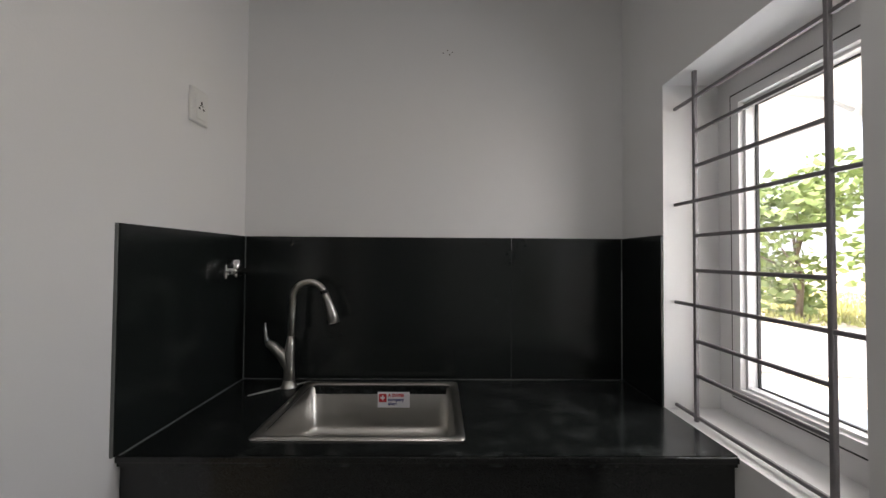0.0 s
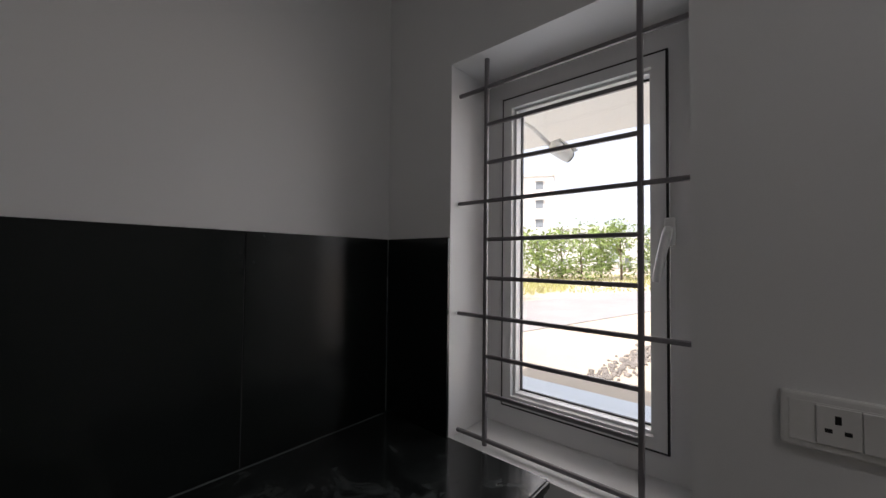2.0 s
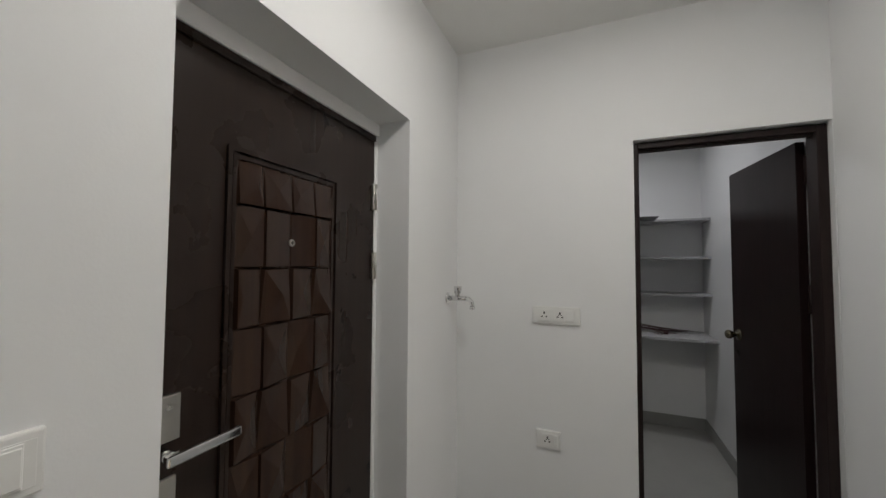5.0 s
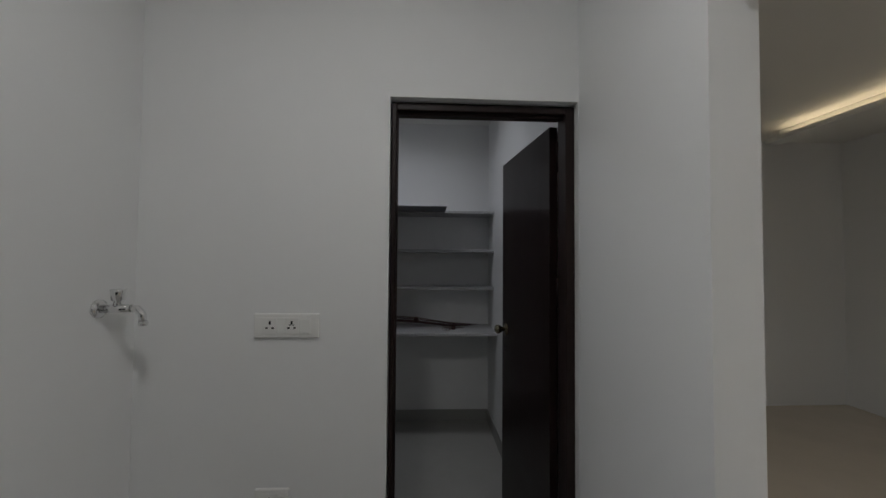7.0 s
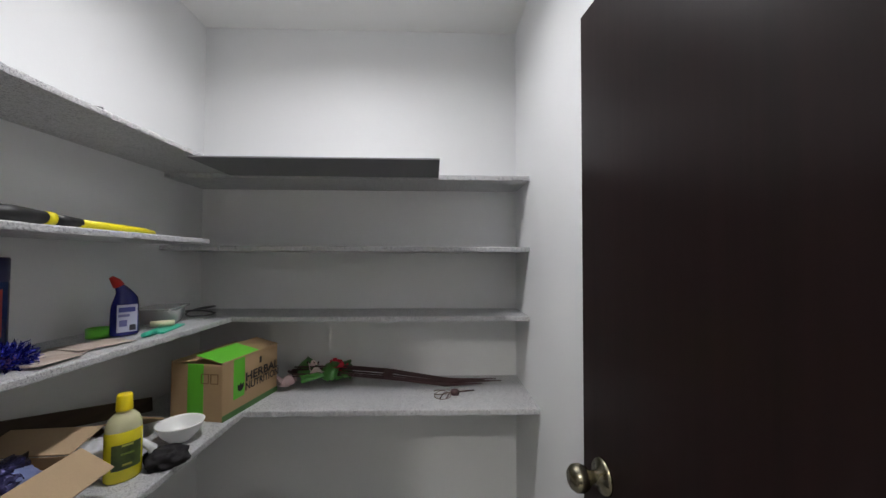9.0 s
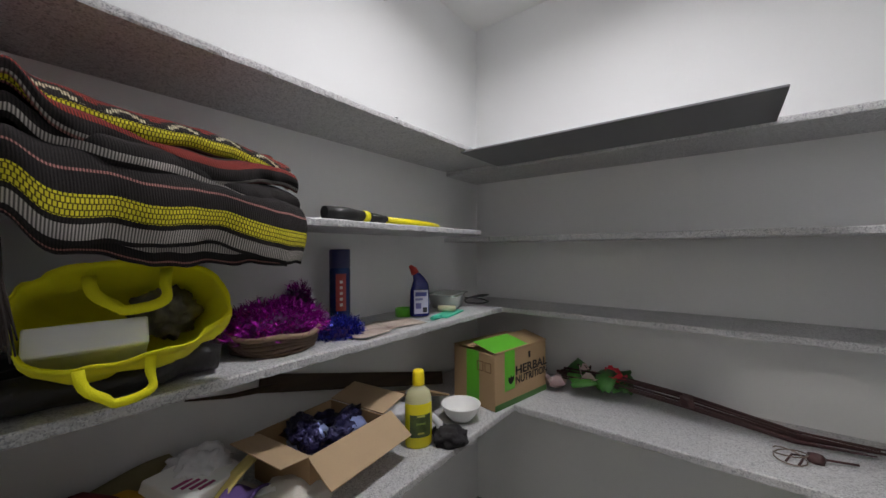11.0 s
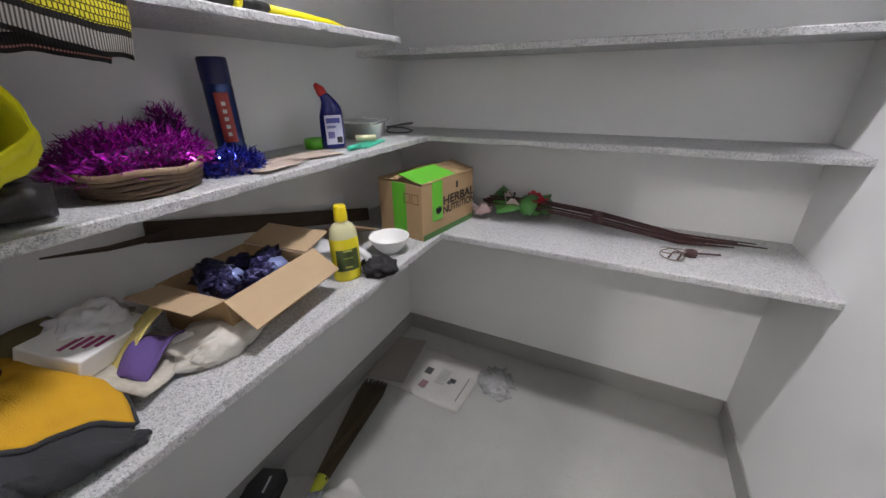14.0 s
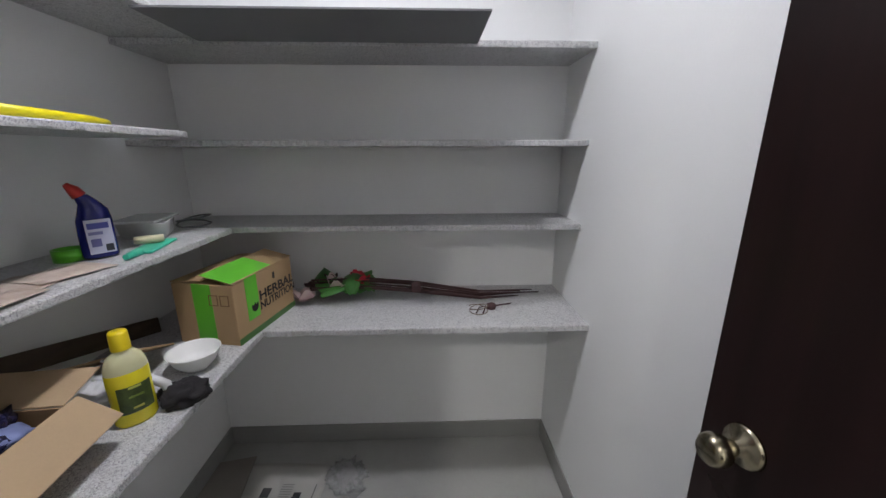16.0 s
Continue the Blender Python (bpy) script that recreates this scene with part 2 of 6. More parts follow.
def join(bm, t, m=None, mi=0):
    if m is not None:
        bmesh.ops.transform(t, matrix=m, verts=t.verts)
    vs = {}
    for v in t.verts:
        vs[v] = bm.verts.new(v.co)
    for f in t.faces:
        try:
            g = bm.faces.new([vs[v] for v in f.verts])
            g.smooth = f.smooth
            g.material_index = mi or f.material_index
        except ValueError:
            pass
    t.free()


def box(a, b, bevel=0.0, seg=1, m=None):
    return add_box(bmesh.new(), a, b, bevel, seg, m)


def solid(cells_x, cells_y, cells_z, empty):
    """A solid on a grid of cut planes, with the cells for which empty() holds left out; only outer faces."""
    bm = bmesh.new()
    nx, ny, nz = len(cells_x) - 1, len(cells_y) - 1, len(cells_z) - 1
    mid = lambda c, i: (c[i] + c[i + 1]) / 2
    full = {(i, j, k) for i in range(nx) for j in range(ny) for k in range(nz)
            if not empty(mid(cells_x, i), mid(cells_y, j), mid(cells_z, k))}
    vs = {}

    def vert(i, j, k):
        if (i, j, k) not in vs:
            vs[i, j, k] = bm.verts.new((cells_x[i], cells_y[j], cells_z[k]))
        return vs[i, j, k]
    sides = (((-1, 0, 0), ((0, 0, 0), (0, 0, 1), (0, 1, 1), (0, 1, 0))), ((1, 0, 0), ((1, 0, 0), (1, 1, 0), (1, 1, 1), (1, 0, 1))),
             ((0, -1, 0), ((0, 0, 0), (1, 0, 0), (1, 0, 1), (0, 0, 1))), ((0, 1, 0), ((0, 1, 0), (0, 1, 1), (1, 1, 1), (1, 1, 0))),
             ((0, 0, -1), ((0, 0, 0), (0, 1, 0), (1, 1, 0), (1, 0, 0))), ((0, 0, 1), ((0, 0, 1), (1, 0, 1), (1, 1, 1), (0, 1, 1))))
    for i, j, k in full:
        for (dx, dy, dz), corners in sides:
            if (i + dx, j + dy, k + dz) not in full:
                bm.faces.new([vert(i + a, j + b, k + c) for a, b, c in corners])
    return bm


def lathe(profile, seg=24, m=None, cap=True):
    """A turned shape: (radius, height) pairs round z."""
    bm = bmesh.new()
    rings = []
    for r, z in profile:
        rings.append([bm.verts.new((r * math.cos(2 * math.pi * i / seg), r * math.sin(2 * math.pi * i / seg), z)) for i in range(seg)])
    for a, b in zip(rings, rings[1:]):
        for i in range(seg):
            f = bm.faces.new((a[i], a[(i + 1) % seg], b[(i + 1) % seg], b[i]))
            f.smooth = True
    if cap:
        bm.faces.new(rings[0][::-1])
        bm.faces.new(rings[-1])
    if m is not None:
        bmesh.ops.transform(bm, matrix=m, verts=bm.verts)
    return bm


def tube(points, radius, seg=10, cap=True):
    """A tube along points; radius one number or one for each point."""
    bm = bmesh.new()
    pts = [Vector(p) for p in points]
    rad = radius if isinstance(radius, (list, tuple)) else [radius] * len(pts)
    rings, up = [], Vector((0.013, 0.027, 1))
    for i, p in enumerate(pts):
        d = (pts[min(i + 1, len(pts) - 1)] - pts[max(i - 1, 0)]).normalized()
        if i == 0 and abs(d.dot(up.normalized())) > 0.95:
            up = Vector((1, 0.02, 0.01))
        x = d.cross(up).normalized()
        y = x.cross(d).normalized()
        up = y
        rings.append([bm.verts.new(p + rad[i] * (math.cos(2 * math.pi * k / seg) * x + math.sin(2 * math.pi * k / seg) * y)) for k in range(seg)])
    for a, b in zip(rings, rings[1:]):
        for k in range(seg):
            f = bm.faces.new((a[k], b[k], b[(k + 1) % seg], a[(k + 1) % seg]))
            f.smooth = True
    if cap:
        bm.faces.new(rings[0])
        bm.faces.new(rings[-1][::-1])
    bmesh.ops.recalc_face_normals(bm, faces=bm.faces)
    return bm


def arc(c, r, a0, a1, n, plane="xz"):
    out = []
    for i in range(n + 1):
        a = radians(a0 + (a1 - a0) * i / n)
        u, v = r * math.cos(a), r * math.sin(a)
        out.append({"xz": (c[0] + u, c[1], c[2] + v), "yz": (c[0], c[1] + u, c[2] + v), "xy": (c[0] + u, c[1] + v, c[2])}[plane])
    return out


def grid_strip(line, half, z, thick):
    """A flat uneven strip along points of (x, y), half its width given at each."""
    bm = bmesh.new()
    pairs = []
    for i, ((x, y), w) in enumerate(zip(line, half)):
        (xa, ya), (xb, yb) = line[max(i - 1, 0)], line[min(i + 1, len(line) - 1)]
        n = Vector((ya - yb, xb - xa, 0)).normalized() * w
        pairs.append((bm.verts.new((x + n.x, y + n.y, z)), bm.verts.new((x - n.x, y - n.y, z))))
    for p, q in zip(pairs, pairs[1:]):
        bm.faces.new((p[0], p[1], q[1], q[0]))
    bm.normal_update()
    bmesh.ops.solidify(bm, geom=bm.faces[:], thickness=thick)
    return bm


def merged(*bms):
    bm = bms[0]
    for b in bms[1:]:
        join(bm, b)
    return bm


# ---- setting ----
X0, XE, XW, XP = 0.0, 0.27, -1.60, -1.582     # east face, outer east face, kitchen west face, pantry west face
YS0, YS1, YB, ZC = -2.895, -3.010, -4.765, 2.60   # south partition, pantry back wall, ceiling
structure = lambda ob, label, cat: tagged(ob, label, cat, kind="structure")

W_Y0, W_Y1, W_Z0, W_Z1 = -0.886, -0.283, 0.862, 1.986      # window opening
D_Y0, D_Y1, D_Z1 = -2.312, -1.386, 2.012                    # main door opening
P_X0, P_X1, P_Z1 = -1.598, -0.887, 2.000                    # pantry door opening
O_Y0, O_Y1, O_Z1 = -2.258, -0.98, 1.99                      # opening to the hall

structure(part("wall_east", solid([X0, XE], [YB - 0.12, D_Y0, D_Y1, W_Y0, W_Y1, 0.12], [0, W_Z0, W_Z1, D_Z1, ZC],
          lambda x, y, z: (W_Y0 < y < W_Y1 and W_Z0 < z < W_Z1) or (D_Y0 < y < D_Y1 and z < D_Z1)), M_WALL),
          "off-white painted plaster wall with window and door openings", "wall")
structure(part("wall_north", box((-1.72, 0.0, 0), (-0.0, 0.12, ZC)), M_WALL), "off-white painted plaster wall above a black tiled backsplash", "wall")
structure(part("wall_west", solid([-1.71, XW], [YS1, O_Y0, O_Y1, 0.0], [0, O_Z1, ZC],
          lambda x, y, z: O_Y0 < y < O_Y1 and z < O_Z1), M_WALL), "off-white painted plaster wall with an open passage", "wall")
structure(part("wall_pantry_west", box((-1.71, YB, 0), (XP, YS1, ZC)), M_WALL), "off-white painted plaster wall of the pantry", "wall")
structure(part("wall_south", solid([XW, P_X0, P_X1, X0], [YS1, YS0], [0, P_Z1, ZC],
          lambda x, y, z: P_X0 < x < P_X1 and z < P_Z1), M_WALL), "off-white painted partition wall with a pantry doorway", "wall")
structure(part("wall_pantry_south", box((-1.71, YB - 0.12, 0), (X0, YB, ZC)), M_WALL), "off-white painted plaster wall behind the pantry shelves", "wall")
structure(part("ceiling", box((-1.71, YB - 0.12, ZC), (XE, 0.12, ZC + 0.12)), M_CEIL), "plain white painted ceiling", "ceiling")
structure(part("floor", box((-1.71, YB - 0.12, -0.1), (XE, 0.12, -0.004)), M_FLOOR), "grey tiled floor", "floor")

# hall beyond the passage
HX, HY0, HY1 = -5.2, -5.0, 1.2
structure(part("floor_hall", box((HX - 0.1, HY0 - 0.1, -0.1), (-1.71, HY1 + 0.1, 0.0)), M_HALLFLOOR), "polished beige tiled hall floor", "floor")
structure(part("ceiling_hall", box((HX - 0.1, HY0 - 0.1, ZC), (-1.71, HY1 + 0.1, ZC + 0.1)), M_CEIL), "white painted hall ceiling", "ceiling")
structure(part("wall_hall_west", box((HX - 0.1, HY0, 0), (HX, HY1, ZC)), M_WALL), "off-white painted hall wall", "wall")
structure(part("wall_hall_south", box((HX - 0.1, HY0 - 0.1, 0), (-1.71, HY0, ZC)), M_WALL), "off-white painted hall wall", "wall")
structure(part("wall_hall_north", box((HX - 0.1, HY1, 0), (-1.71, HY1 + 0.1, ZC)), M_WALL), "off-white painted hall wall", "wall")
structure(part("wall_hall_east", merged(box((-1.75, 0.0, 0), (-1.71, HY1, ZC)), box((-1.75, HY0, 0), (-1.71, YB, ZC))), M_WALL), "off-white painted hall wall", "wall")

# ---- kitchen: counter, tiles, sink ----
CZ = 0.867
S_X0, S_X1, S_Y0, S_Y1 = -1.282, -0.728, -0.498, -0.092
counter = thing("countertop", "polished black granite kitchen countertop with a front fascia", "countertop")
part("slab", solid([XW, S_X0, S_X1, X0], [-0.594, S_Y0, S_Y1, 0.0], [CZ - 0.03, CZ], lambda x, y, z: S_X0 < x < S_X1 and S_Y0 < y < S_Y1), M_COUNTERTOP, counter)
part("fascia", box((XW, -0.586, 0.0), (X0, -0.564, CZ - 0.031), 0.002), M_COUNTER, counter, "black granite front panel")
part("edge_strip", box((XW, -0.602, CZ - 0.018), (X0, -0.5945, CZ - 0.001), 0.003, 2), M_COUNTER, counter)

splash = thing("backsplash", "glossy black tiled backsplash with pale grout lines", "backsplash", kind="structure")
SZ = 1.460
for a, b in (((XW + 0.011, -0.010, CZ + 0.003), (-0.4765, 0.0, SZ)), ((-0.4745, -0.010, CZ + 0.003), (-0.011, 0.0, SZ)),
             ((XW, -0.613, CZ + 0.003), (XW + 0.010, -0.0115, SZ)), ((-0.010, W_Y1, CZ + 0.003), (0.0, -0.0115, SZ))):
    part("tile", box(a, b, 0.0012), M_TILEBLACK, splash)
for a, b in (((XW + 0.0102, -0.0125, CZ + 0.002), (XW + 0.0125, -0.0102, SZ)), ((-0.0125, -0.0125, CZ + 0.46), (-0.0102, -0.0102, SZ)),
             ((-0.4764, -0.009, CZ + 0.002), (-0.4746, -0.003, SZ - 0.05)), ((XW + 0.010, -0.60, CZ + 0.0005), (XW + 0.0125, -0.02, CZ + 0.003)),
             ((XW + 0.012, -0.0125, CZ + 0.0005), (-0.02, -0.010, CZ + 0.0022)), ((XW + 0.0, -0.617, CZ + 0.003), (XW + 0.007, -0.6135, SZ))):
    part("grout", box(a, b), M_SEAM if -0.48 < a[0] < -0.47 else M_DARKGROUT, splash)


def sink():
    s = thing("sink", "square stainless steel kitchen sink set into black granite", "sink")
    x0, x1, y0, y1 = -1.309, -0.702, -0.524, -0.052
    bm = bmesh.new()

    def loop(ax, ay, bx, by, r, z, n=6):
        vs = []
        for cx, cy, a0 in ((bx - r, by - r, 0), (ax + r, by - r, 90), (ax + r, ay + r, 180), (bx - r, ay + r, 270)):
            for i in range(n + 1):
                a = radians(a0 + 90 * i / n)
                vs.append(bm.verts.new((cx + r * math.cos(a), cy + r * math.sin(a), z)))
        return vs
    z = CZ
    loops = [loop(x0, y0, x1, y1, 0.02, z + 0.001), loop(x0 + 0.002, y0 + 0.002, x1 - 0.002, y1 - 0.002, 0.02, z + 0.006),
             loop(x0 + 0.012, y0 + 0.012, x1 - 0.012, y1 - 0.012, 0.02, z + 0.008), loop(x0 + 0.022, y0 + 0.022, x1 - 0.022, y1 - 0.022, 0.03, z + 0.005),
             loop(x0 + 0.03, y0 + 0.03, x1 - 0.03, y1 - 0.03, 0.04, z - 0.006), loop(x0 + 0.036, y0 + 0.036, x1 - 0.036, y1 - 0.036, 0.045, z - 0.15),
             loop(x0 + 0.045, y0 + 0.045, x1 - 0.045, y1 - 0.045, 0.05, z - 0.178), loop(x0 + 0.075, y0 + 0.075, x1 - 0.075, y1 - 0.075, 0.05, z - 0.187)]
    for a, b in zip(loops, loops[1:]):
        for i in range(len(a)):
            f = bm.faces.new((a[i], a[(i + 1) % len(a)], b[(i + 1) % len(a)], b[i]))
            f.smooth = True
    bm.faces.new(loops[-1])
    bmesh.ops.recalc_face_normals(bm, faces=bm.faces)
    for f in bm.faces:
        if f.calc_center_median().z < z - 0.18 and f.normal.z < 0:
            bmesh.ops.reverse_faces(bm, faces=bm.faces[:])
            break
    part("bowl", bm, M_STEEL, s)
    d = part("drain", lathe([(0.0, 0), (0.018, 0.001), (0.036, 0.003), (0.045, 0.006), (0.048, 0.003), (0.048, 0.0)], 24, cap=False), M_CHROME, s)
    d.location = (-1.0, -0.3, CZ - 0.187)
    st = part("sticker", box((-0.045, -0.001, -0.022), (0.045, 0.0, 0.022)), plain("sticker_white", (0.8, 0.8, 0.82), 0.4), s, "white paper sticker with a red emblem")
    st.matrix_basis = pose(-0.955, y1 - 0.040, CZ - 0.052, 3, 0, 0) @ Matrix.Scale(1.4, 4)
    red = plain("sticker_red", (0.55, 0.02, 0.03), 0.45)
    blue = plain("sticker_blue", (0.03, 0.04, 0.2), 0.5)
    white = plain("sticker_cross", (0.85, 0.85, 0.85), 0.5)
    part("emblem", box((-0.041, -0.0018, -0.006), (-0.020, -0.001, 0.017)), red, st)
    part("emblem_cross", merged(box((-0.037, -0.0022, 0.004), (-0.024, -0.0018, 0.008)), box((-0.0325, -0.00225, -0.001), (-0.0285, -0.0018, 0.013))), white, st)
    for txt, z, c in (("A SWISS", 0.0085, red), ("company", -0.003, blue), ("since", -0.0150, blue)):
        lettering(txt, 0.0125, c, st, pose(-0.016, -0.0012, z, 90, 0, 0), bold=0.0004)
    return s


def lettering(txt, size, mat, parent, m, bold=0.0, align="LEFT"):
    """Flat lettering in the built-in font as a mesh part."""
    c = bpy.data.curves.new("lettering", "FONT")
    c.body, c.size, c.extrude, c.offset, c.align_x = txt, size, 0.0003, bold, align
    tmp = bpy.data.objects.new("lettering_curve", c)
    me = bpy.data.meshes.new_from_object(tmp)
    bpy.data.objects.remove(tmp)
    bpy.data.curves.remove(c)
    me.materials.clear()
    me.materials.append(mat)
    ob = new("lettering", me)
    ob.parent = parent
    ob.matrix_basis = m
    return ob


sink()


def faucet():
    f = thing("kitchen_faucet", "brushed steel gooseneck kitchen faucet with a side lever", "faucet", at=(-1.362, -0.105, CZ))
    part("base", lathe([(0.030, 0), (0.030, 0.004), (0.026, 0.010), (0.021, 0.03)], 20), M_STEEL, f)
    part("body", tube([(0, 0, 0.02), (0.0, 0, 0.09), (0.002, 0, 0.16), (0.006, 0, 0.20)], [0.021, 0.020, 0.018, 0.0135], 16), M_STEEL, f)
    neck = [(0.006, 0, 0.19), (0.008, 0, 0.28), (0.010, 0, 0.34)] + arc((0.075, -0.005, 0.345), 0.065, 176, 25, 14)
    part("spout", tube(neck, 0.0125, 14), M_STEEL, f)
    e = Vector(neck[-1])
    part("spray_head", tube([e, e + Vector((0.010, 0, -0.025)), e + Vector((0.030, 0, -0.085)), e + Vector((0.040, 0, -0.122))], [0.0135, 0.0145, 0.021, 0.0225], 16), M_STEEL, f)
    part("spray_collar", tube([e + Vector((-0.002, 0, 0.006)), e + Vector((0.003, 0, -0.006))], 0.0140, 16), M_GASKET, f)
    part("lever_arm", tube([(0.0, 0, 0.075), (-0.03, 0, 0.125), (-0.062, 0, 0.158), (-0.085, 0, 0.172)], [0.020, 0.021, 0.019, 0.014], 14), M_STEEL, f)
    part("lever", tube([(-0.082, 0, 0.170), (-0.092, 0, 0.195), (-0.096, 0, 0.225), (-0.095, 0, 0.250)], [0.012, 0.007, 0.005, 0.0025], 10), M_STEEL, f)
    return f


faucet()


# thin pale streak running past the faucet base
sl = part("counter_streak", grid_strip([(-1.475, -0.195), (-1.43, -0.150), (-1.385, -0.112), (-1.335, -0.066), (-1.30, -0.034)], [0.004, 0.009, 0.007, 0.006, 0.002], CZ + 0.0008, 0.0008), material("pale_streak", (0.50, 0.50, 0.48), 0.4, var=0.2, scale=60, bump=0.2))
tagged(sl, "thin uneven pale streak on the black counter", "sealant")


def angle_valve(m, label):
    """A small chrome stop tap: its neck stands out of the wall along local +y, its body runs along local +x."""
    v = thing("angle_valve", label, "tap", at=m)
    part("flange", lathe([(0.024, 0), (0.023, 0.006), (0.012, 0.010)], 18, pose(0, 0, 0, -90)), M_CHROME, v)
    part("neck", tube([(0, 0.005, 0), (0, 0.036, 0)], 0.010, 14), M_CHROME, v)
    part("body", tube([(-0.014, 0.030, 0), (0.128, 0.030, 0)], 0.0125, 14), M_CHROME, v)
    part("outlet", tube([(0.070, 0.030, 0.0), (0.070, 0.030, -0.024)], [0.009, 0.008], 12), M_CHROME, v)
    part("knob", lathe([(0.0, 0.0), (0.016, 0.0), (0.018, 0.006), (0.016, 0.024), (0.008, 0.028), (0.0, 0.028)], 8, pose(0.072, 0.030, 0.010) @ Matrix.Scale(1.25, 4), cap=False), M_CHROME, v)
    part("cross_handle", merged(box((0.126, 0.004, -0.005), (0.138, 0.056, 0.005), 0.003, 2), box((0.1261, 0.025, -0.026), (0.1379, 0.035, 0.026), 0.003, 2)), M_CHROME, v)
    return v


angle_valve(pose(XW + 0.010, -0.066, 1.318, 0, 0, -90), "small chrome angle valve on black wall tile")


def bib_tap():
    t = thing("bib_tap", "chrome wall-mounted bib tap on a white wall", "tap", at=pose(0.0, -2.749, 1.232, 0, 0, 90))
    part("flange", lathe([(0.030, 0), (0.029, 0.006), (0.016, 0.012)], 22, pose(0, 0, 0, -90)), M_CHROME, t)
    part("body", tube([(0, 0.006, 0), (0, 0.10, 0.002)], [0.013, 0.013], 14), M_CHROME, t)
    part("stem", lathe([(0.012, 0), (0.010, 0.014), (0.017, 0.018), (0.020, 0.042), (0.021, 0.052), (0.0, 0.054)], 16, pose(0, 0.058, 0.010), cap=False), M_CHROME, t)
    part("spout", tube([(0, 0.095, 0.002), (0, 0.118, 0.0), (0, 0.132, -0.014), (0, 0.136, -0.040)], [0.012, 0.0115, 0.011, 0.011], 14), M_CHROME, t)
    part("nozzle", tube([(0, 0.136, -0.038), (0, 0.136, -0.052)], 0.0128, 14), M_CHROME, t)
    return t


bib_tap()


def switch_plate(name, label, m, w, h, layout):
    """A modular wall plate; local x along the wall, -y out of it, z up."""
    p = thing(name, label, "socket", at=m)
    part("plate", box((-w / 2, -0.012, -h / 2), (w / 2, 0.0, h / 2), 0.004, 2), M_PLASTIC, p)
    part("shadow_rim", box((-w / 2 + 0.010, -0.0135, -h / 2 + 0.012), (w / 2 - 0.010, -0.0121, h / 2 - 0.012), 0.0004), M_PLASTIC, p)
    for kind, x0, x1 in layout:
        mod = part("module", box((x0 + 0.0006, -0.016, -h / 2 + 0.014), (x1 - 0.0006, -0.0136, h / 2 - 0.014), 0.001), M_PLASTIC, p)
        cx = (x0 + x1) / 2
        if kind.startswith("socket"):
            for dx, dz, rx, rz in ((0, 0.011, 0.0036, 0.0065), (-0.0105, -0.007, 0.0042, 0.0032), (0.0105, -0.007, 0.0042, 0.0032)):
                part("pin_hole", box((cx + dx - rx, -0.0164, dz - rz), (cx + dx + rx, -0.0159, dz + rz), 0.001), M_HOLE, mod)
            if kind == "socket5":
                for dx in (-0.006, 0.006):
                    part("pin_hole", box((cx + dx - 0.0024, -0.0164, 0.0005), (cx + dx + 0.0024, -0.0159, 0.0050), 0.001), M_HOLE, mod)
        elif kind == "switch":
            part("rocker", box((x0 + 0.003, -0.019, -h / 2 + 0.018), (x1 - 0.003, -0.0159, h / 2 - 0.018), 0.002, 2), M_PLASTIC, mod)
    return p


switch_plate("wall_socket", "white five-pin wall socket high on a white wall", pose(XW, -0.317, 1.878, 0, 0, 90), 0.086, 0.115, [("socket5", -0.025, 0.025)])
switch_plate("switch_board", "white switch board with a three-pin socket and switches", pose(0.0, -1.122, 1.142, 0, 0, -90), 0.225, 0.088,
             [("socket", -0.072, -0.022), ("blank", -0.022, 0.006), ("switch", 0.006, 0.034), ("switch", 0.034, 0.062), ("switch", 0.062, 0.090)])
switch_plate("switch_board", "white switch board with two sockets and a switch", pose(-0.530, YS0, 1.155, 0, 0, 180), 0.23, 0.086,
             [("socket", -0.082, -0.032), ("blank", -0.032, -0.006), ("socket5", -0.006, 0.044), ("switch", 0.044, 0.088)])
switch_plate("wall_socket", "white square five-pin wall socket low on the wall", pose(-0.490, YS0, 0.540, 0, 0, 180), 0.118, 0.088, [("socket5", -0.030, 0.020), ("switch", 0.020, 0.045)])

# holes of old fixings on the wall above the counter
for dx, dz in ((-0.018, 0.0), (0.0, 0.012), (0.010, -0.006), (0.022, 0.004)):
    h = part("fixing_hole", lathe([(0.0028, 0), (0.0028, 0.001)], 8, pose(-0.751 + dx, 0.0, 2.25 + dz, 90)), M_HOLE)
    tagged(h, "small dark drilled fixing hole in the wall", "wall hole", "old fixing holes")


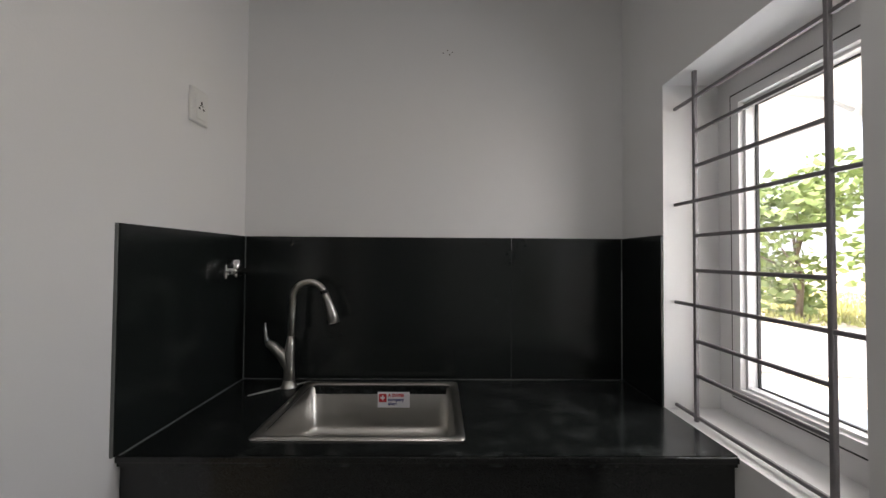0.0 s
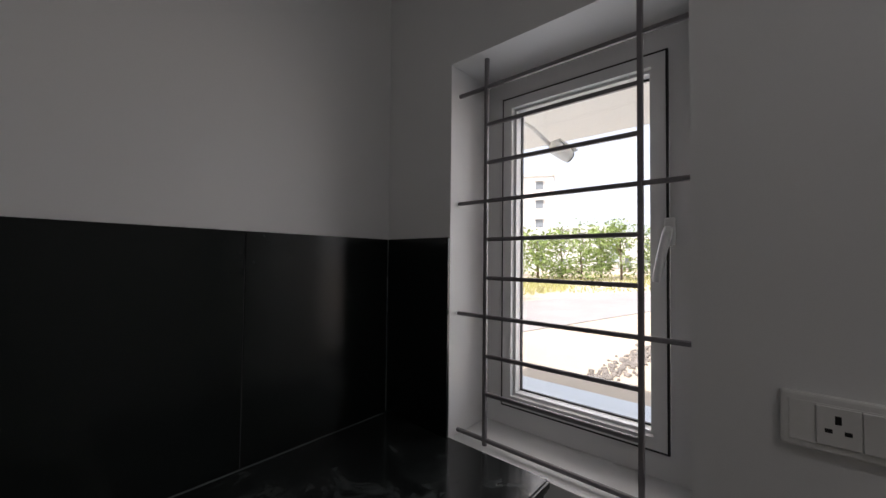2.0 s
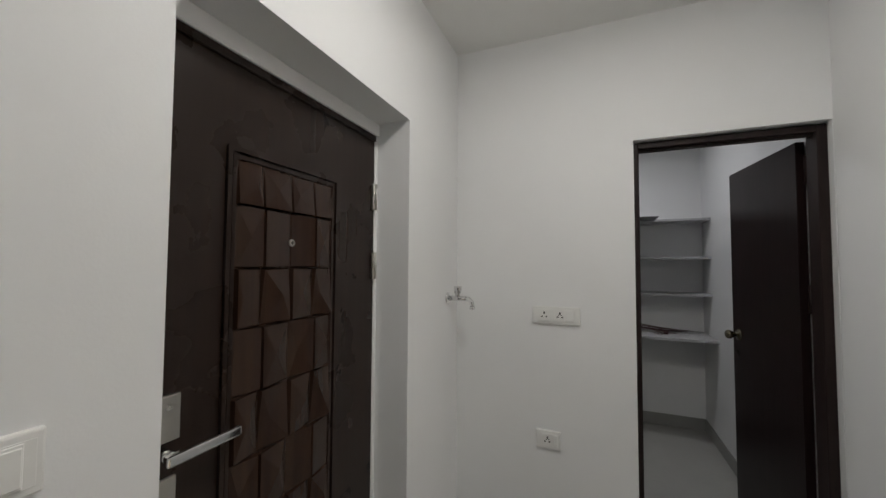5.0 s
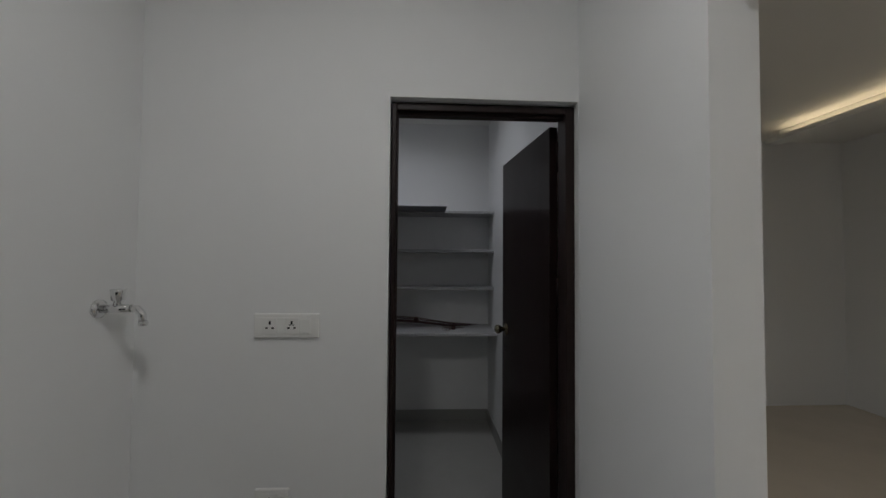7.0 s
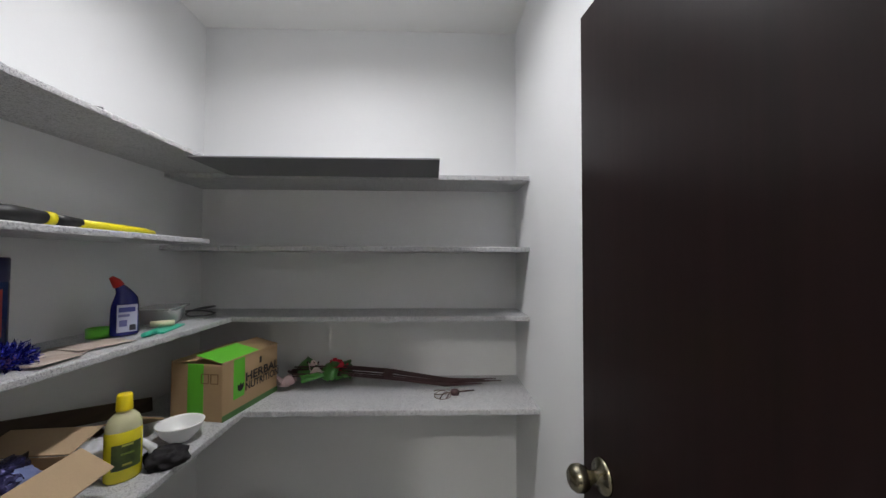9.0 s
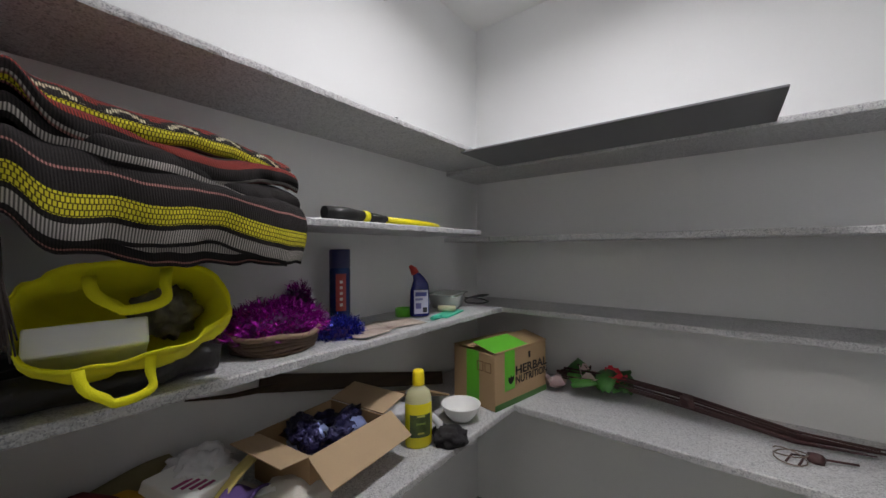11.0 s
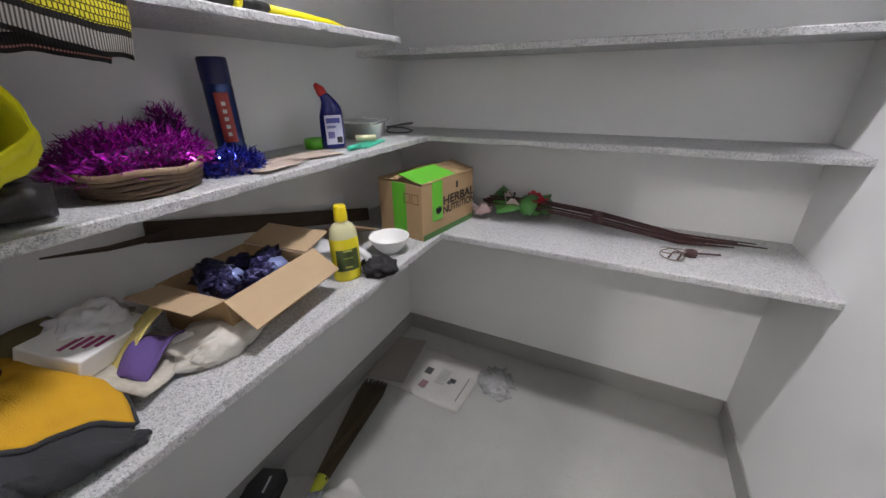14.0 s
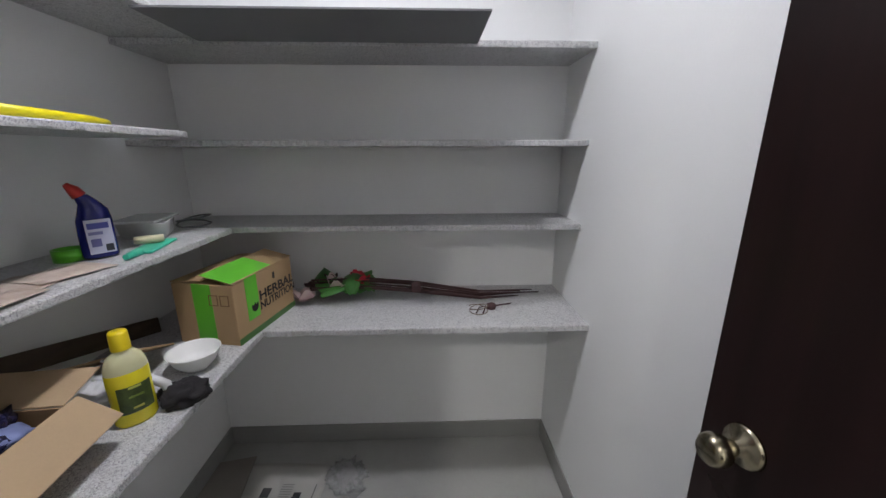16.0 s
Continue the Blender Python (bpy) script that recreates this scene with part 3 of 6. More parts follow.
# ---- window ----
def window():
    w = thing("window_1", "white casement window with clear glass and lever handle", "window", kind="structure")
    y0, y1, z0, z1 = W_Y0, W_Y1, W_Z0, W_Z1
    ring = lambda x0, x1, t, e: solid([x0, x1], [y0 + e, y0 + e + t, y1 - e - t, y1 - e], [z0 + e, z0 + e + t, z1 - e - t, z1 - e],
                                      lambda x, y, z: y0 + e + t < y < y1 - e - t and z0 + e + t < z < z1 - e - t)
    fr = part("window_frame", ring(0.195, 0.262, 0.0655, 0.0005), M_UPVC, w)
    part("gasket", ring(0.1835, 0.1945, 0.0052, 0.0664), M_GASKET, fr)
    sash = part("sash", ring(0.182, 0.238, 0.030, 0.0718), M_UPVC, w)
    part("bead", ring(0.200, 0.2325, 0.008, 0.1018), M_UPVC, sash)
    part("seal", ring(0.2300, 0.2395, 0.0035, 0.1100), M_GASKET, sash)
    g = part("pane", box((0.2345, y0 + 0.111, z0 + 0.111), (0.2385, y1 - 0.111, z1 - 0.111)), M_GLASS, sash)
    g.visible_shadow = False
    h = part("handle_base", box((0.172, -0.835, 1.43), (0.1815, -0.812, 1.50), 0.004, 2), M_UPVC, w)
    part("handle", tube([(0.165, -0.822, 1.475), (0.158, -0.820, 1.46), (0.150, -0.808, 1.40), (0.148, -0.798, 1.345)], [0.009, 0.011, 0.010, 0.008], 10), M_UPVC, h)


window()


def grille():
    g = thing("window_grille", "grey painted steel bar grille set in the window opening", "window grille")
    x = 0.042
    for y in (-0.383, -0.790):
        part("upright", box((x - 0.006, y - 0.006, W_Z0 - 0.004), (x + 0.006, y + 0.006, W_Z1 + 0.004), 0.002), M_BAR, g)
    zs = (1.901, 1.789, 1.677, 1.565, 1.453, 1.341, 1.229, 1.117, 1.008, 0.877)
    for i, z in enumerate(zs):
        long = i in (0, 3, 6, 9)
        a, b = (W_Y0 - 0.004, W_Y1 + 0.004) if long else (-0.790, -0.383)
        part("bar", box((x - 0.005, a, z - 0.0055), (x + 0.005, b, z + 0.0055), 0.002), M_BAR, g)


grille()


# ---- main door ----
def main_door():
    x = 0.157
    fr = thing("door_frame_1", "white painted steel frame in a deep door reveal", "door frame", kind="structure")
    part("head", box((x - 0.012, D_Y0 + 0.001, 1.957), (x + 0.06, D_Y1 - 0.001, D_Z1 - 0.001), 0.003), M_WALL, fr)
    part("jamb", box((x - 0.004, D_Y0 + 0.001, 0), (x + 0.06, D_Y0 + 0.022, 1.956), 0.002), M_WALL, fr)
    part("jamb", box((x - 0.004, D_Y1 - 0.022, 0), (x + 0.06, D_Y1 - 0.001, 1.956), 0.002), M_WALL, fr)
    d = thing("door_1", "closed dark brown embossed entrance door", "door", kind="structure")
    ya, yb = D_Y0 + 0.024, D_Y1 - 0.024
    p0, p1, q0, q1 = -2.045, -1.610, 0.20, 1.712
    part("leaf", solid([x, x + 0.05], [ya, p0, p1, yb], [0.008, q0, q1, 1.953], lambda a, b, c: False), M_MAINDOOR, d)
    part("head_strip", box((x - 0.010, ya, 1.930), (x - 0.0005, yb, 1.9535), 0.002), M_MAINDOOR, d)
    for r0, r1 in ((0.0, 0.012), (0.018, 0.028)):
        bm = solid([x - 0.010 + r0 * 0.3, x - 0.0004], [p0 + r0, p0 + r1, p1 - r1, p1 - r0], [q0 + r0, q0 + r1, q1 - r1, q1 - r0],
                   lambda a, b, c: p0 + r1 < b < p1 - r1 and q0 + r1 < c < q1 - r1)
        part("panel_moulding", bm, M_MAINDOOR, d)
    rows = [1.682, 1.562, 1.395, 1.235, 1.060, 0.890, 0.720, 0.550, 0.380, 0.235]
    ys = [p1 - 0.030 - f * (p1 - p0 - 0.060) for f in (0.0, 0.22, 0.50, 0.76, 1.0)]
    for r in range(len(rows) - 1):
        for c in range(4):
            z1, z0, y1, y0 = rows[r] - 0.0006, rows[r + 1] + 0.0006, ys[c] - 0.0005, ys[c + 1] + 0.0005
            bm = bmesh.new()
            lift = [0.004, 0.022, 0.004, 0.022]
            k = (r + c) % 4
            if r == 0:
                h = (0.020, 0.020, 0.003, 0.003)
            elif r % 2:
                h = (0.004, 0.026, 0.026, 0.004) if c % 2 else (0.026, 0.004, 0.004, 0.026)
            else:
                h = (lift[k], lift[(k + 1) % 4], 0.022, 0.006)
            low = [bm.verts.new((x - 0.0004, y, z)) for y, z in ((y0, z0), (y1, z0), (y1, z1), (y0, z1))]
            top = [bm.verts.new((x - 0.0004 - 0.6 * hh, y, z)) for hh, (y, z) in zip(h, ((y0 + 0.004, z0 + 0.004), (y1 - 0.004, z0 + 0.004), (y1 - 0.004, z1 - 0.004), (y0 + 0.004, z1 - 0.004)))]
            mid = bm.verts.new((x - 0.0004 - 0.6 * sum(h) / 4 - 0.004, (y0 + y1) / 2 + 0.02 * ((c + r) % 3 - 1), (z0 + z1) / 2))
            for i in range(4):
                bm.faces.new((low[i], low[(i + 1) % 4], top[(i + 1) % 4], top[i]))
                bm.faces.new((top[i], top[(i + 1) % 4], mid))
            bmesh.ops.recalc_face_normals(bm, faces=bm.faces)
            part("embossed_block", bm, M_PANEL, d)
    pe = part("peephole", lathe([(0.011, 0), (0.011, 0.004), (0.006, 0.006), (0.0055, 0.002)], 18, pose(x - 0.022, -1.812, 1.470, 0, -90, 0), cap=False), M_SATIN, d)
    part("lens", lathe([(0.0054, 0), (0.004, 0.002), (0.001, 0.003)], 12, pose(x - 0.023, -1.812, 1.470, 0, -90, 0)), M_HOLE, pe)
    for z in (1.690, 1.400, 0.35):
        hg = part("hinge", box((x - 0.013, D_Y0 + 0.014, z - 0.055), (x - 0.001, D_Y0 + 0.044, z + 0.055), 0.002), M_SATIN, d, "satin steel hinge")
        part("knuckle", tube([(x - 0.014, D_Y0 + 0.028, z - 0.055), (x - 0.014, D_Y0 + 0.028, z + 0.055)], 0.006, 10), M_SATIN, hg)
    hp = part("handle_plate", box((x - 0.012, -1.512, 1.022), (x - 0.0005, -1.440, 1.122), 0.003, 2), M_SATIN, d, "satin steel handle plate")
    lp = part("lock_plate", box((x - 0.011, -1.508, 0.74), (x - 0.0005, -1.444, 0.945), 0.003, 2), M_SATIN, d)
    part("keyhole", lathe([(0.010, 0), (0.010, 0.004), (0.004, 0.005)], 14, pose(x - 0.011, -1.476, 0.855, 0, -90, 0)), M_CHROME, lp)
    part("lever_neck", tube([(x - 0.004, -1.476, 1.000), (x - 0.048, -1.476, 1.000)], 0.013, 14), M_CHROME, d)
    part("lever_handle", box((x - 0.062, -1.628, 0.988), (x - 0.042, -1.458, 1.012), 0.005, 2), M_CHROME, d)


main_door()


# ---- pantry door ----
def pantry_door():
    fr = thing("door_frame_2", "dark brown timber frame of the pantry doorway", "door frame", kind="structure")
    a, b = YS1 - 0.004, YS0 - 0.032
    for x0, x1 in ((P_X1 - 0.022, P_X1 - 0.003), (P_X0 + 0.001, P_X0 + 0.036)):
        part("jamb", box((x0, a, 0), (x1, b, P_Z1 - 0.006), 0.003), M_PFRAME, fr)
    part("head", box((P_X0 + 0.0365, a, P_Z1 - 0.036), (P_X1 - 0.0225, b, P_Z1 - 0.006), 0.003), M_PFRAME, fr)
    part("stop", box((P_X1 - 0.027, a + 0.045, 0), (P_X1 - 0.0225, b - 0.02, P_Z1 - 0.037), 0.001), M_PFRAME, fr)
    part("stop", box((P_X0 + 0.040, a + 0.045, P_Z1 - 0.046), (P_X1 - 0.0275, b - 0.02, P_Z1 - 0.0365), 0.001), M_PFRAME, fr)
    d = thing("door_2", "dark brown flush pantry door standing open", "door", kind="structure")
    xf = -1.478
    d.matrix_basis = Matrix.Translation((xf, -3.682, 0)) @ Matrix.Rotation(radians(5.4), 4, "Z") @ Matrix.Translation((-xf, 3.682, 0))
    part("leaf", box((xf - 0.035, -3.682, 0.012), (xf, -3.041, 1.957), 0.002), M_PDOOR, d)
    k = part("rosette", lathe([(0.034, 0), (0.034, 0.003), (0.030, 0.008), (0.014, 0.012), (0.012, 0.020)], 24, pose(xf, -3.606, 1.008, 0, 90, 0)), M_BRASS, d, "antique brass door knob")
    part("knob", lathe([(0.011, 0.018), (0.013, 0.028), (0.021, 0.036), (0.0255, 0.046), (0.0245, 0.058), (0.018, 0.066), (0.0, 0.068)], 24, pose(xf, -3.606, 1.008, 0, 90, 0), cap=False), M_BRASS, k)
    part("latch", box((xf - 0.026, -3.6835, 0.97), (xf - 0.008, -3.6815, 1.03)), M_BRASS, d)
    for z in (0.25, 1.265, 1.83):
        part("hinge", tube([(xf - 0.034, -3.031, z - 0.062), (xf - 0.034, -3.031, z + 0.062)], 0.0095, 12), M_PFRAME, d)
    return d


pantry_door()


# ---- ceiling lamps ----
M_LED = plain("led_panel", (1.0, 0.98, 0.95), 0.5, emit=1.6)
M_COVE = plain("warm_cove_strip", (1.0, 0.80, 0.52), 0.5, emit=0.5)


def downlight(x, y, s, label):
    l = thing("ceiling_light", label, "ceiling light", "square ceiling lights", at=(x, y, ZC))
    bm = solid([-s - 0.012, -s, s, s + 0.012], [-s - 0.012, -s, s, s + 0.012], [-0.014, 0.0], lambda a, b, c: abs(a) < s and abs(b) < s)
    part("frame", bm, M_PLASTIC, l)
    part("diffuser", box((-s, -s, -0.008), (s, s, -0.002)), M_LED, l)


downlight(-0.80, -3.90, 0.068, "square white recessed led ceiling light in the pantry")
# the kitchen fixture is added, out of view, to go with its fill lamp
downlight(-0.80, -1.75, 0.068, "added square white led ceiling light, unseen, in the kitchen")
for y in (-1.7, -0.7):
    downlight(-3.2, y, 0.15, "large square led ceiling light in the hall")
cove = thing("cove_light", "warm glowing strip light along the hall ceiling", "strip light")
part("strip", box((-4.2, -4.6, 2.512), (-4.17, 0.9, 2.53), 0.003), M_COVE, cove)
part("trough", box((-4.26, -4.7, 2.47), (-4.10, 1.0, 2.51), 0.003), M_CEIL, cove)
part("back_board", box((-4.27, -4.7, 2.511), (-4.24, 1.0, 2.599), 0.003), M_CEIL, cove)


# ---- outdoors ----
GZ = -0.45
M_SAND = material("sandy_ground", (0.52, 0.44, 0.34), 0.95, var=0.10, scale=0.5, bump=0.4, bscale=9)
M_ASPHALT = material("worn_asphalt", (0.36, 0.335, 0.32), 0.9, var=0.1, scale=0.6, bump=0.3, bscale=20)
M_GRASS = material("dry_grass", (0.34, 0.36, 0.12), 0.9, var=0.35, scale=0.7, bump=0.2, bscale=30, color2=(0.42, 0.36, 0.17))
M_SOIL = material("dark_soil", (0.25, 0.225, 0.20), 0.95, var=0.3, scale=4, bump=0.5, bscale=30)
M_LEAF = material("tree_leaf", (0.25, 0.32, 0.10), 0.6, var=0.3, scale=0.9, bump=0, color2=(0.13, 0.19, 0.05))
M_BARK = material("bark", (0.16, 0.12, 0.08), 0.9, var=0.2, scale=8, bump=0.4, bscale=40)
M_PORCH = material("porch_tile", (0.62, 0.66, 0.68), 0.35, var=0.04, scale=3, bump=0.02)
M_FACADE = material("white_facade", (0.74, 0.73, 0.72), 0.8, var=0.04, scale=0.3, bump=0.02)
M_FARWIN = plain("dark_far_window", (0.26, 0.29, 0.32), 0.25)

gb = bmesh.new()
bmesh.ops.create_grid(gb, x_segments=60, y_segments=60, size=1.0)
for v in gb.verts:
    v.co = Vector((v.co.x * 600, v.co.y * 600, GZ))
structure(part("ground", gb, M_SAND), "pale sandy open ground", "ground")
rd = Matrix.Translation((14, 4.5, GZ)) @ Matrix.Rotation(radians(-13), 4, "Z")
structure(part("road", box((-14, -2.3, -0.02), (120, 2.3, 0.02), m=rd), M_ASPHALT), "worn grey asphalt road across open land", "road")
structure(part("porch_floor", box((XE, -6.0, GZ), (3.3, 3.0, -0.05)), M_PORCH), "pale tiled porch floor", "floor")
structure(part("canopy", box((XE, -6.0, 2.60), (2.75, 3.0, 2.85)), M_CEIL), "white painted concrete porch canopy", "canopy")
structure(part("roof", box((HX - 0.1, HY0 - 0.1, ZC + 0.125), (XE, HY1 + 0.1, ZC + 0.30)), M_FACADE), "flat concrete house roof", "roof")


def tufts(name, label, spots, seed):
    """Grass blades as one stuff object: patches (x, y, rx, ry, count)."""
    rng = random.Random(seed)
    bm = bmesh.new()
    for cx, cy, rx, ry, n in spots:
        for _ in range(n):
            a, r = rng.uniform(0, 6.283), math.sqrt(rng.random())
            x, y = cx + rx * r * math.cos(a), cy + ry * r * math.sin(a)
            h, w, t = rng.uniform(0.06, 0.28), rng.uniform(0.02, 0.06), rng.uniform(0, 3.14)
            dx, dy = w * math.cos(t), w * math.sin(t)
            vs = [bm.verts.new(p) for p in ((x - dx, y - dy, GZ - 0.01), (x + dx, y + dy, GZ - 0.01), (x + rng.uniform(-0.08, 0.08), y + rng.uniform(-0.08, 0.08), GZ + h))]
            bm.faces.new(vs)
    return tagged(part(name, bm, M_GRASS), label, "grass", kind="stuff")


tufts("grass", "patchy green and dry grass beside the road",
      [(19, 13, 8, 5, 3800), (13, 10.5, 5, 2.5, 2200), (34, 10, 16, 7, 3500), (13.5, 0.9, 2.4, 0.7, 260), (20, -2.6, 9, 2.2, 2600), (9.5, -0.4, 2.2, 0.5, 160), (46, 4.5, 18, 5, 2000)], 3)

rng = random.Random(5)
rb = bmesh.new()
for i in range(320):
    t = rng.random()
    p = Vector((5.0 + 3.0 * t, 0.92 - 0.15 * t + rng.gauss(0, 0.13), GZ))
    s = rng.uniform(0.015, 0.05)
    tm = bmesh.new()
    bmesh.ops.create_icosphere(tm, subdivisions=1, radius=s)
    for v in tm.verts:
        v.co *= rng.uniform(0.7, 1.2)
    join(rb, tm, Matrix.Translation(p + Vector((0, 0, s * 0.3))))
tagged(part("rubble", rb, M_SOIL), "low dark ridge of soil and rubble", "rubble", kind="stuff")


def tree(x, y, height, spread, seed, leaves=900, low=0.28):
    rng = random.Random(seed)
    t = thing("tree", "leafy green roadside tree with an uneven crown", "tree", "roadside trees", at=(x, y, GZ))
    top = height * 0.62
    part("trunk", tube([(0, 0, -0.05), (0.05 * spread, 0.02, top * 0.4), (-0.03, 0.06 * spread, top)], [height * 0.022, height * 0.017, height * 0.007], 8), M_BARK, t)
    bm = bmesh.new()
    clumps = []
    for i in range(13):
        a, z = rng.uniform(0, 6.283), rng.uniform(low, 0.92) * height
        r = spread * rng.uniform(0.25, 1.0) * math.sin(math.pi * min(1, max(0.12, (z / height - low * 0.6) / (1.08 - low * 0.6)))) ** 0.7
        c = Vector((r * math.cos(a), r * math.sin(a), z))
        clumps.append((c, spread * rng.uniform(0.30, 0.52)))
        if i < 7:
            part("limb", tube([(0, 0, z * 0.55), c * 0.55 + Vector((0, 0, z * 0.28)), c], [height * 0.008, height * 0.005, height * 0.002], 5), M_BARK, t)
    for _ in range(leaves):
        c, r = rng.choice(clumps)
        d = Vector((rng.gauss(0, 1), rng.gauss(0, 1), rng.gauss(0, 0.8))).normalized() * r * rng.uniform(0.45, 1.1)
        p, s = c + d, spread * rng.uniform(0.035, 0.085)
        u = Vector((rng.gauss(0, 1), rng.gauss(0, 1), rng.gauss(0, 0.5))).normalized()
        w = u.cross(Vector((rng.gauss(0, 1), rng.gauss(0, 1), rng.gauss(0, 1)))).normalized()
        bm.faces.new([bm.verts.new(p + q) for q in (-u * s, w * s * 0.55, u * s, -w * s * 0.55)])
    part("crown", bm, M_LEAF, t)
    return t


tree(10.2, 9.6, 4.6, 2.6, 11, 2600, 0.10)
for i, (ang, dist, h, s) in enumerate(((26.5, 36, 6.4, 2.6), (23.0, 40, 5.6, 2.4), (20.3, 37, 5.4, 2.5), (17.6, 42, 6.3, 2.6), (15.0, 39, 5.6, 2.2), (10.6, 46, 5.8, 2.5), (7.2, 52, 5.2, 2.4), (31, 44, 5.0, 2.6), (36, 40, 5.2, 2.8), (3.0, 60, 5.0, 3.0))):
    tree(-0.7 + dist * math.cos(radians(ang)), -0.9 + dist * math.sin(radians(ang)), h, s, 20 + i, 1500, 0.06)


def far_house(x, y, w, d, h, storeys, turn, label):
    b = thing("apartment_building", label, "building", at=pose(x, y, GZ, 0, 0, turn))
    part("wall", box((-d / 2, -w / 2, 0), (d / 2, w / 2, h)), M_FACADE, b)
    part("roof", box((-d / 2 - 0.2, -w / 2 - 0.2, h), (d / 2 + 0.2, w / 2 + 0.2, h + 0.5), 0.05), M_FACADE, b)
    n = max(2, int(w / 4))
    for s in range(storeys):
        for i in range(n):
            yy, zz = -w / 2 + (i + 0.5) * w / n, (s + 0.5) * h / storeys
            wn = part("window", box((-d / 2 - 0.04, yy - 0.6, zz - 0.6), (-d / 2 - 0.01, yy + 0.6, zz + 0.7)), M_FARWIN, b)
            part("sill", box((-d / 2 - 0.35, yy - 0.8, zz + 0.75), (-d / 2 - 0.005, yy + 0.8, zz + 0.87)), M_FACADE, wn)
    return b


far_house(58, 30.5, 9, 10, 15.5, 5, 25, "tall white apartment block beyond the trees")
far_house(88, 34, 16, 12, 9.0, 3, 20, "low white building far behind the trees")
far_house(98, 20, 12, 10, 7.0, 2, 15, "low white building far behind the trees")


def utility_pole(x, y, h, turn):
    p = thing("utility_pole", "pale concrete electric pole with a steel crossarm", "pole", at=pose(x, y, GZ, 0, 0, turn))
    part("shaft", tube([(0, 0, -0.1), (0, 0, h * 0.5), (0, 0, h)], [0.17, 0.14, 0.10], 12), M_FACADE, p)
    part("crossarm", box((-0.06, -1.05, h - 0.42), (0.06, 1.05, h - 0.30), 0.01), M_BAR, p)
    for dy in (-0.95, 0.0, 0.95):
        part("insulator", lathe([(0.03, 0), (0.07, 0.05), (0.04, 0.10), (0.06, 0.15), (0.02, 0.20)], 10, pose(0, dy, h - 0.30 if dy else h)), M_PLASTIC, p)
    part("brace", tube([(0.09, 0.0, h - 0.95), (0.05, 0.62, h - 0.42)], 0.02, 6), M_BAR, p)
    part("brace", tube([(0.09, 0.0, h - 0.95), (0.05, -0.62, h - 0.42)], 0.02, 6), M_BAR, p)


utility_pole(22.6, 14.05, 7.4, 33)


def cctv():
    c = thing("security_camera", "white bullet security camera on a wall bracket", "security camera")
    part("base_plate", lathe([(0.035, 0), (0.035, 0.015), (0.02, 0.022)], 18, pose(XE, -0.16, 2.03, 0, 90, 0)), M_PLASTIC, c)
    part("arm", tube([(XE + 0.015, -0.16, 2.03), (0.45, -0.19, 2.01), (0.60, -0.245, 1.965), (0.675, -0.285, 1.905)], [0.009, 0.008, 0.008, 0.010], 12), M_PLASTIC, c)
    m = look((0.775, -0.330, 1.868), (0.60, -0.262, 1.925))
    b = part("body", lathe([(0.0, -0.105), (0.024, -0.103), (0.031, -0.09), (0.031, -0.01), (0.028, 0.0), (0.0, 0.0)], 20, m, cap=False), M_PLASTIC, c)
    part("lens", lathe([(0.0275, 0.0005), (0.0275, 0.006), (0.0, 0.007)], 18, m, cap=False), M_HOLE, b)
    part("hood", box((-0.033, 0.026, -0.10), (0.033, 0.033, 0.02), 0.003, 2, m), M_PLASTIC, b)


cctv()

# ---- pantry shelves ----
def slab(a, b, front, seed):
    """A stone slab from corner a to corner b with a hand-broken front edge: front is "y" (at the upper y) or "x" (at the lower x)."""
    rng = random.Random(seed)
    bm = bmesh.new()
    (x0, y0, z0), (x1, y1, z1) = a, b
    n = max(4, int((x1 - x0 if front == "y" else y1 - y0) / 0.012))
    rows = []
    for i in range(n + 1):
        t = i / n
        chip = rng.uniform(-0.0008, 0.0008) - (0.0035 * rng.random() if rng.random() < 0.22 else 0.0)
        low = rng.uniform(-0.0015, 0.0) - (0.004 * rng.random() if rng.random() < 0.25 else 0.0)
        ends = ((0.0, z0), (chip * 0.5 + low, z0 + 0.001), (chip, z0 + 0.005), (chip, z1 - 0.0035), (chip - 0.0025, z1), (0.0, z1))
        row = []
        for k, (d, z) in enumerate(ends):
            if front == "y":
                row.append(bm.verts.new((x0 + t * (x1 - x0), y0 if k in (0, 5) else y1 + d, z)))
            else:
                row.append(bm.verts.new((x1 if k in (0, 5) else x0 - d, y0 + t * (y1 - y0), z)))
        rows.append(row)
    for p, q in zip(rows, rows[1:]):
        for k in range(6):
            bm.faces.new((p[k], p[(k + 1) % 6], q[(k + 1) % 6], q[k]))
    bm.faces.new(rows[0])
    bm.faces.new(rows[-1])
    bmesh.ops.recalc_face_normals(bm, faces=bm.faces)
    return bm


def shelf(label, *pieces):
    s = thing("granite_shelf", label, "shelf", "granite pantry shelves")
    for bm in pieces:
        part("slab", bm, M_SHELF, s)


SH = {1: 1.795, 2: 1.480, 3: 1.176, 4: 0.838}
TOP = {1: 1.813, 2: 1.500, 3: 1.1754}     # side shelves, laid over the back ones or butted to them
XF3, XF4, YF3, YF4 = -0.299, -0.431, -4.498, -4.345
BACK, SIDE = "grey speckled granite shelf on the back wall", "grey speckled granite shelf along the side wall"
for i in (1, 3):
    shelf(BACK, slab((XP, YB, SH[i] - 0.022), (-0.86, YF3, SH[i]), "y", i), slab((-0.8595, YB, SH[i] - 0.022), (X0, YF3 + 0.001, SH[i] - 0.0008), "y", 10 + i))
shelf(BACK, slab((XP, YB, SH[2] - 0.022), (-0.2405, YF3, SH[2]), "y", 2), slab((-0.24, YB, SH[2] - 0.022), (X0, YF3 + 0.02, SH[2] - 0.0005), "y", 12))
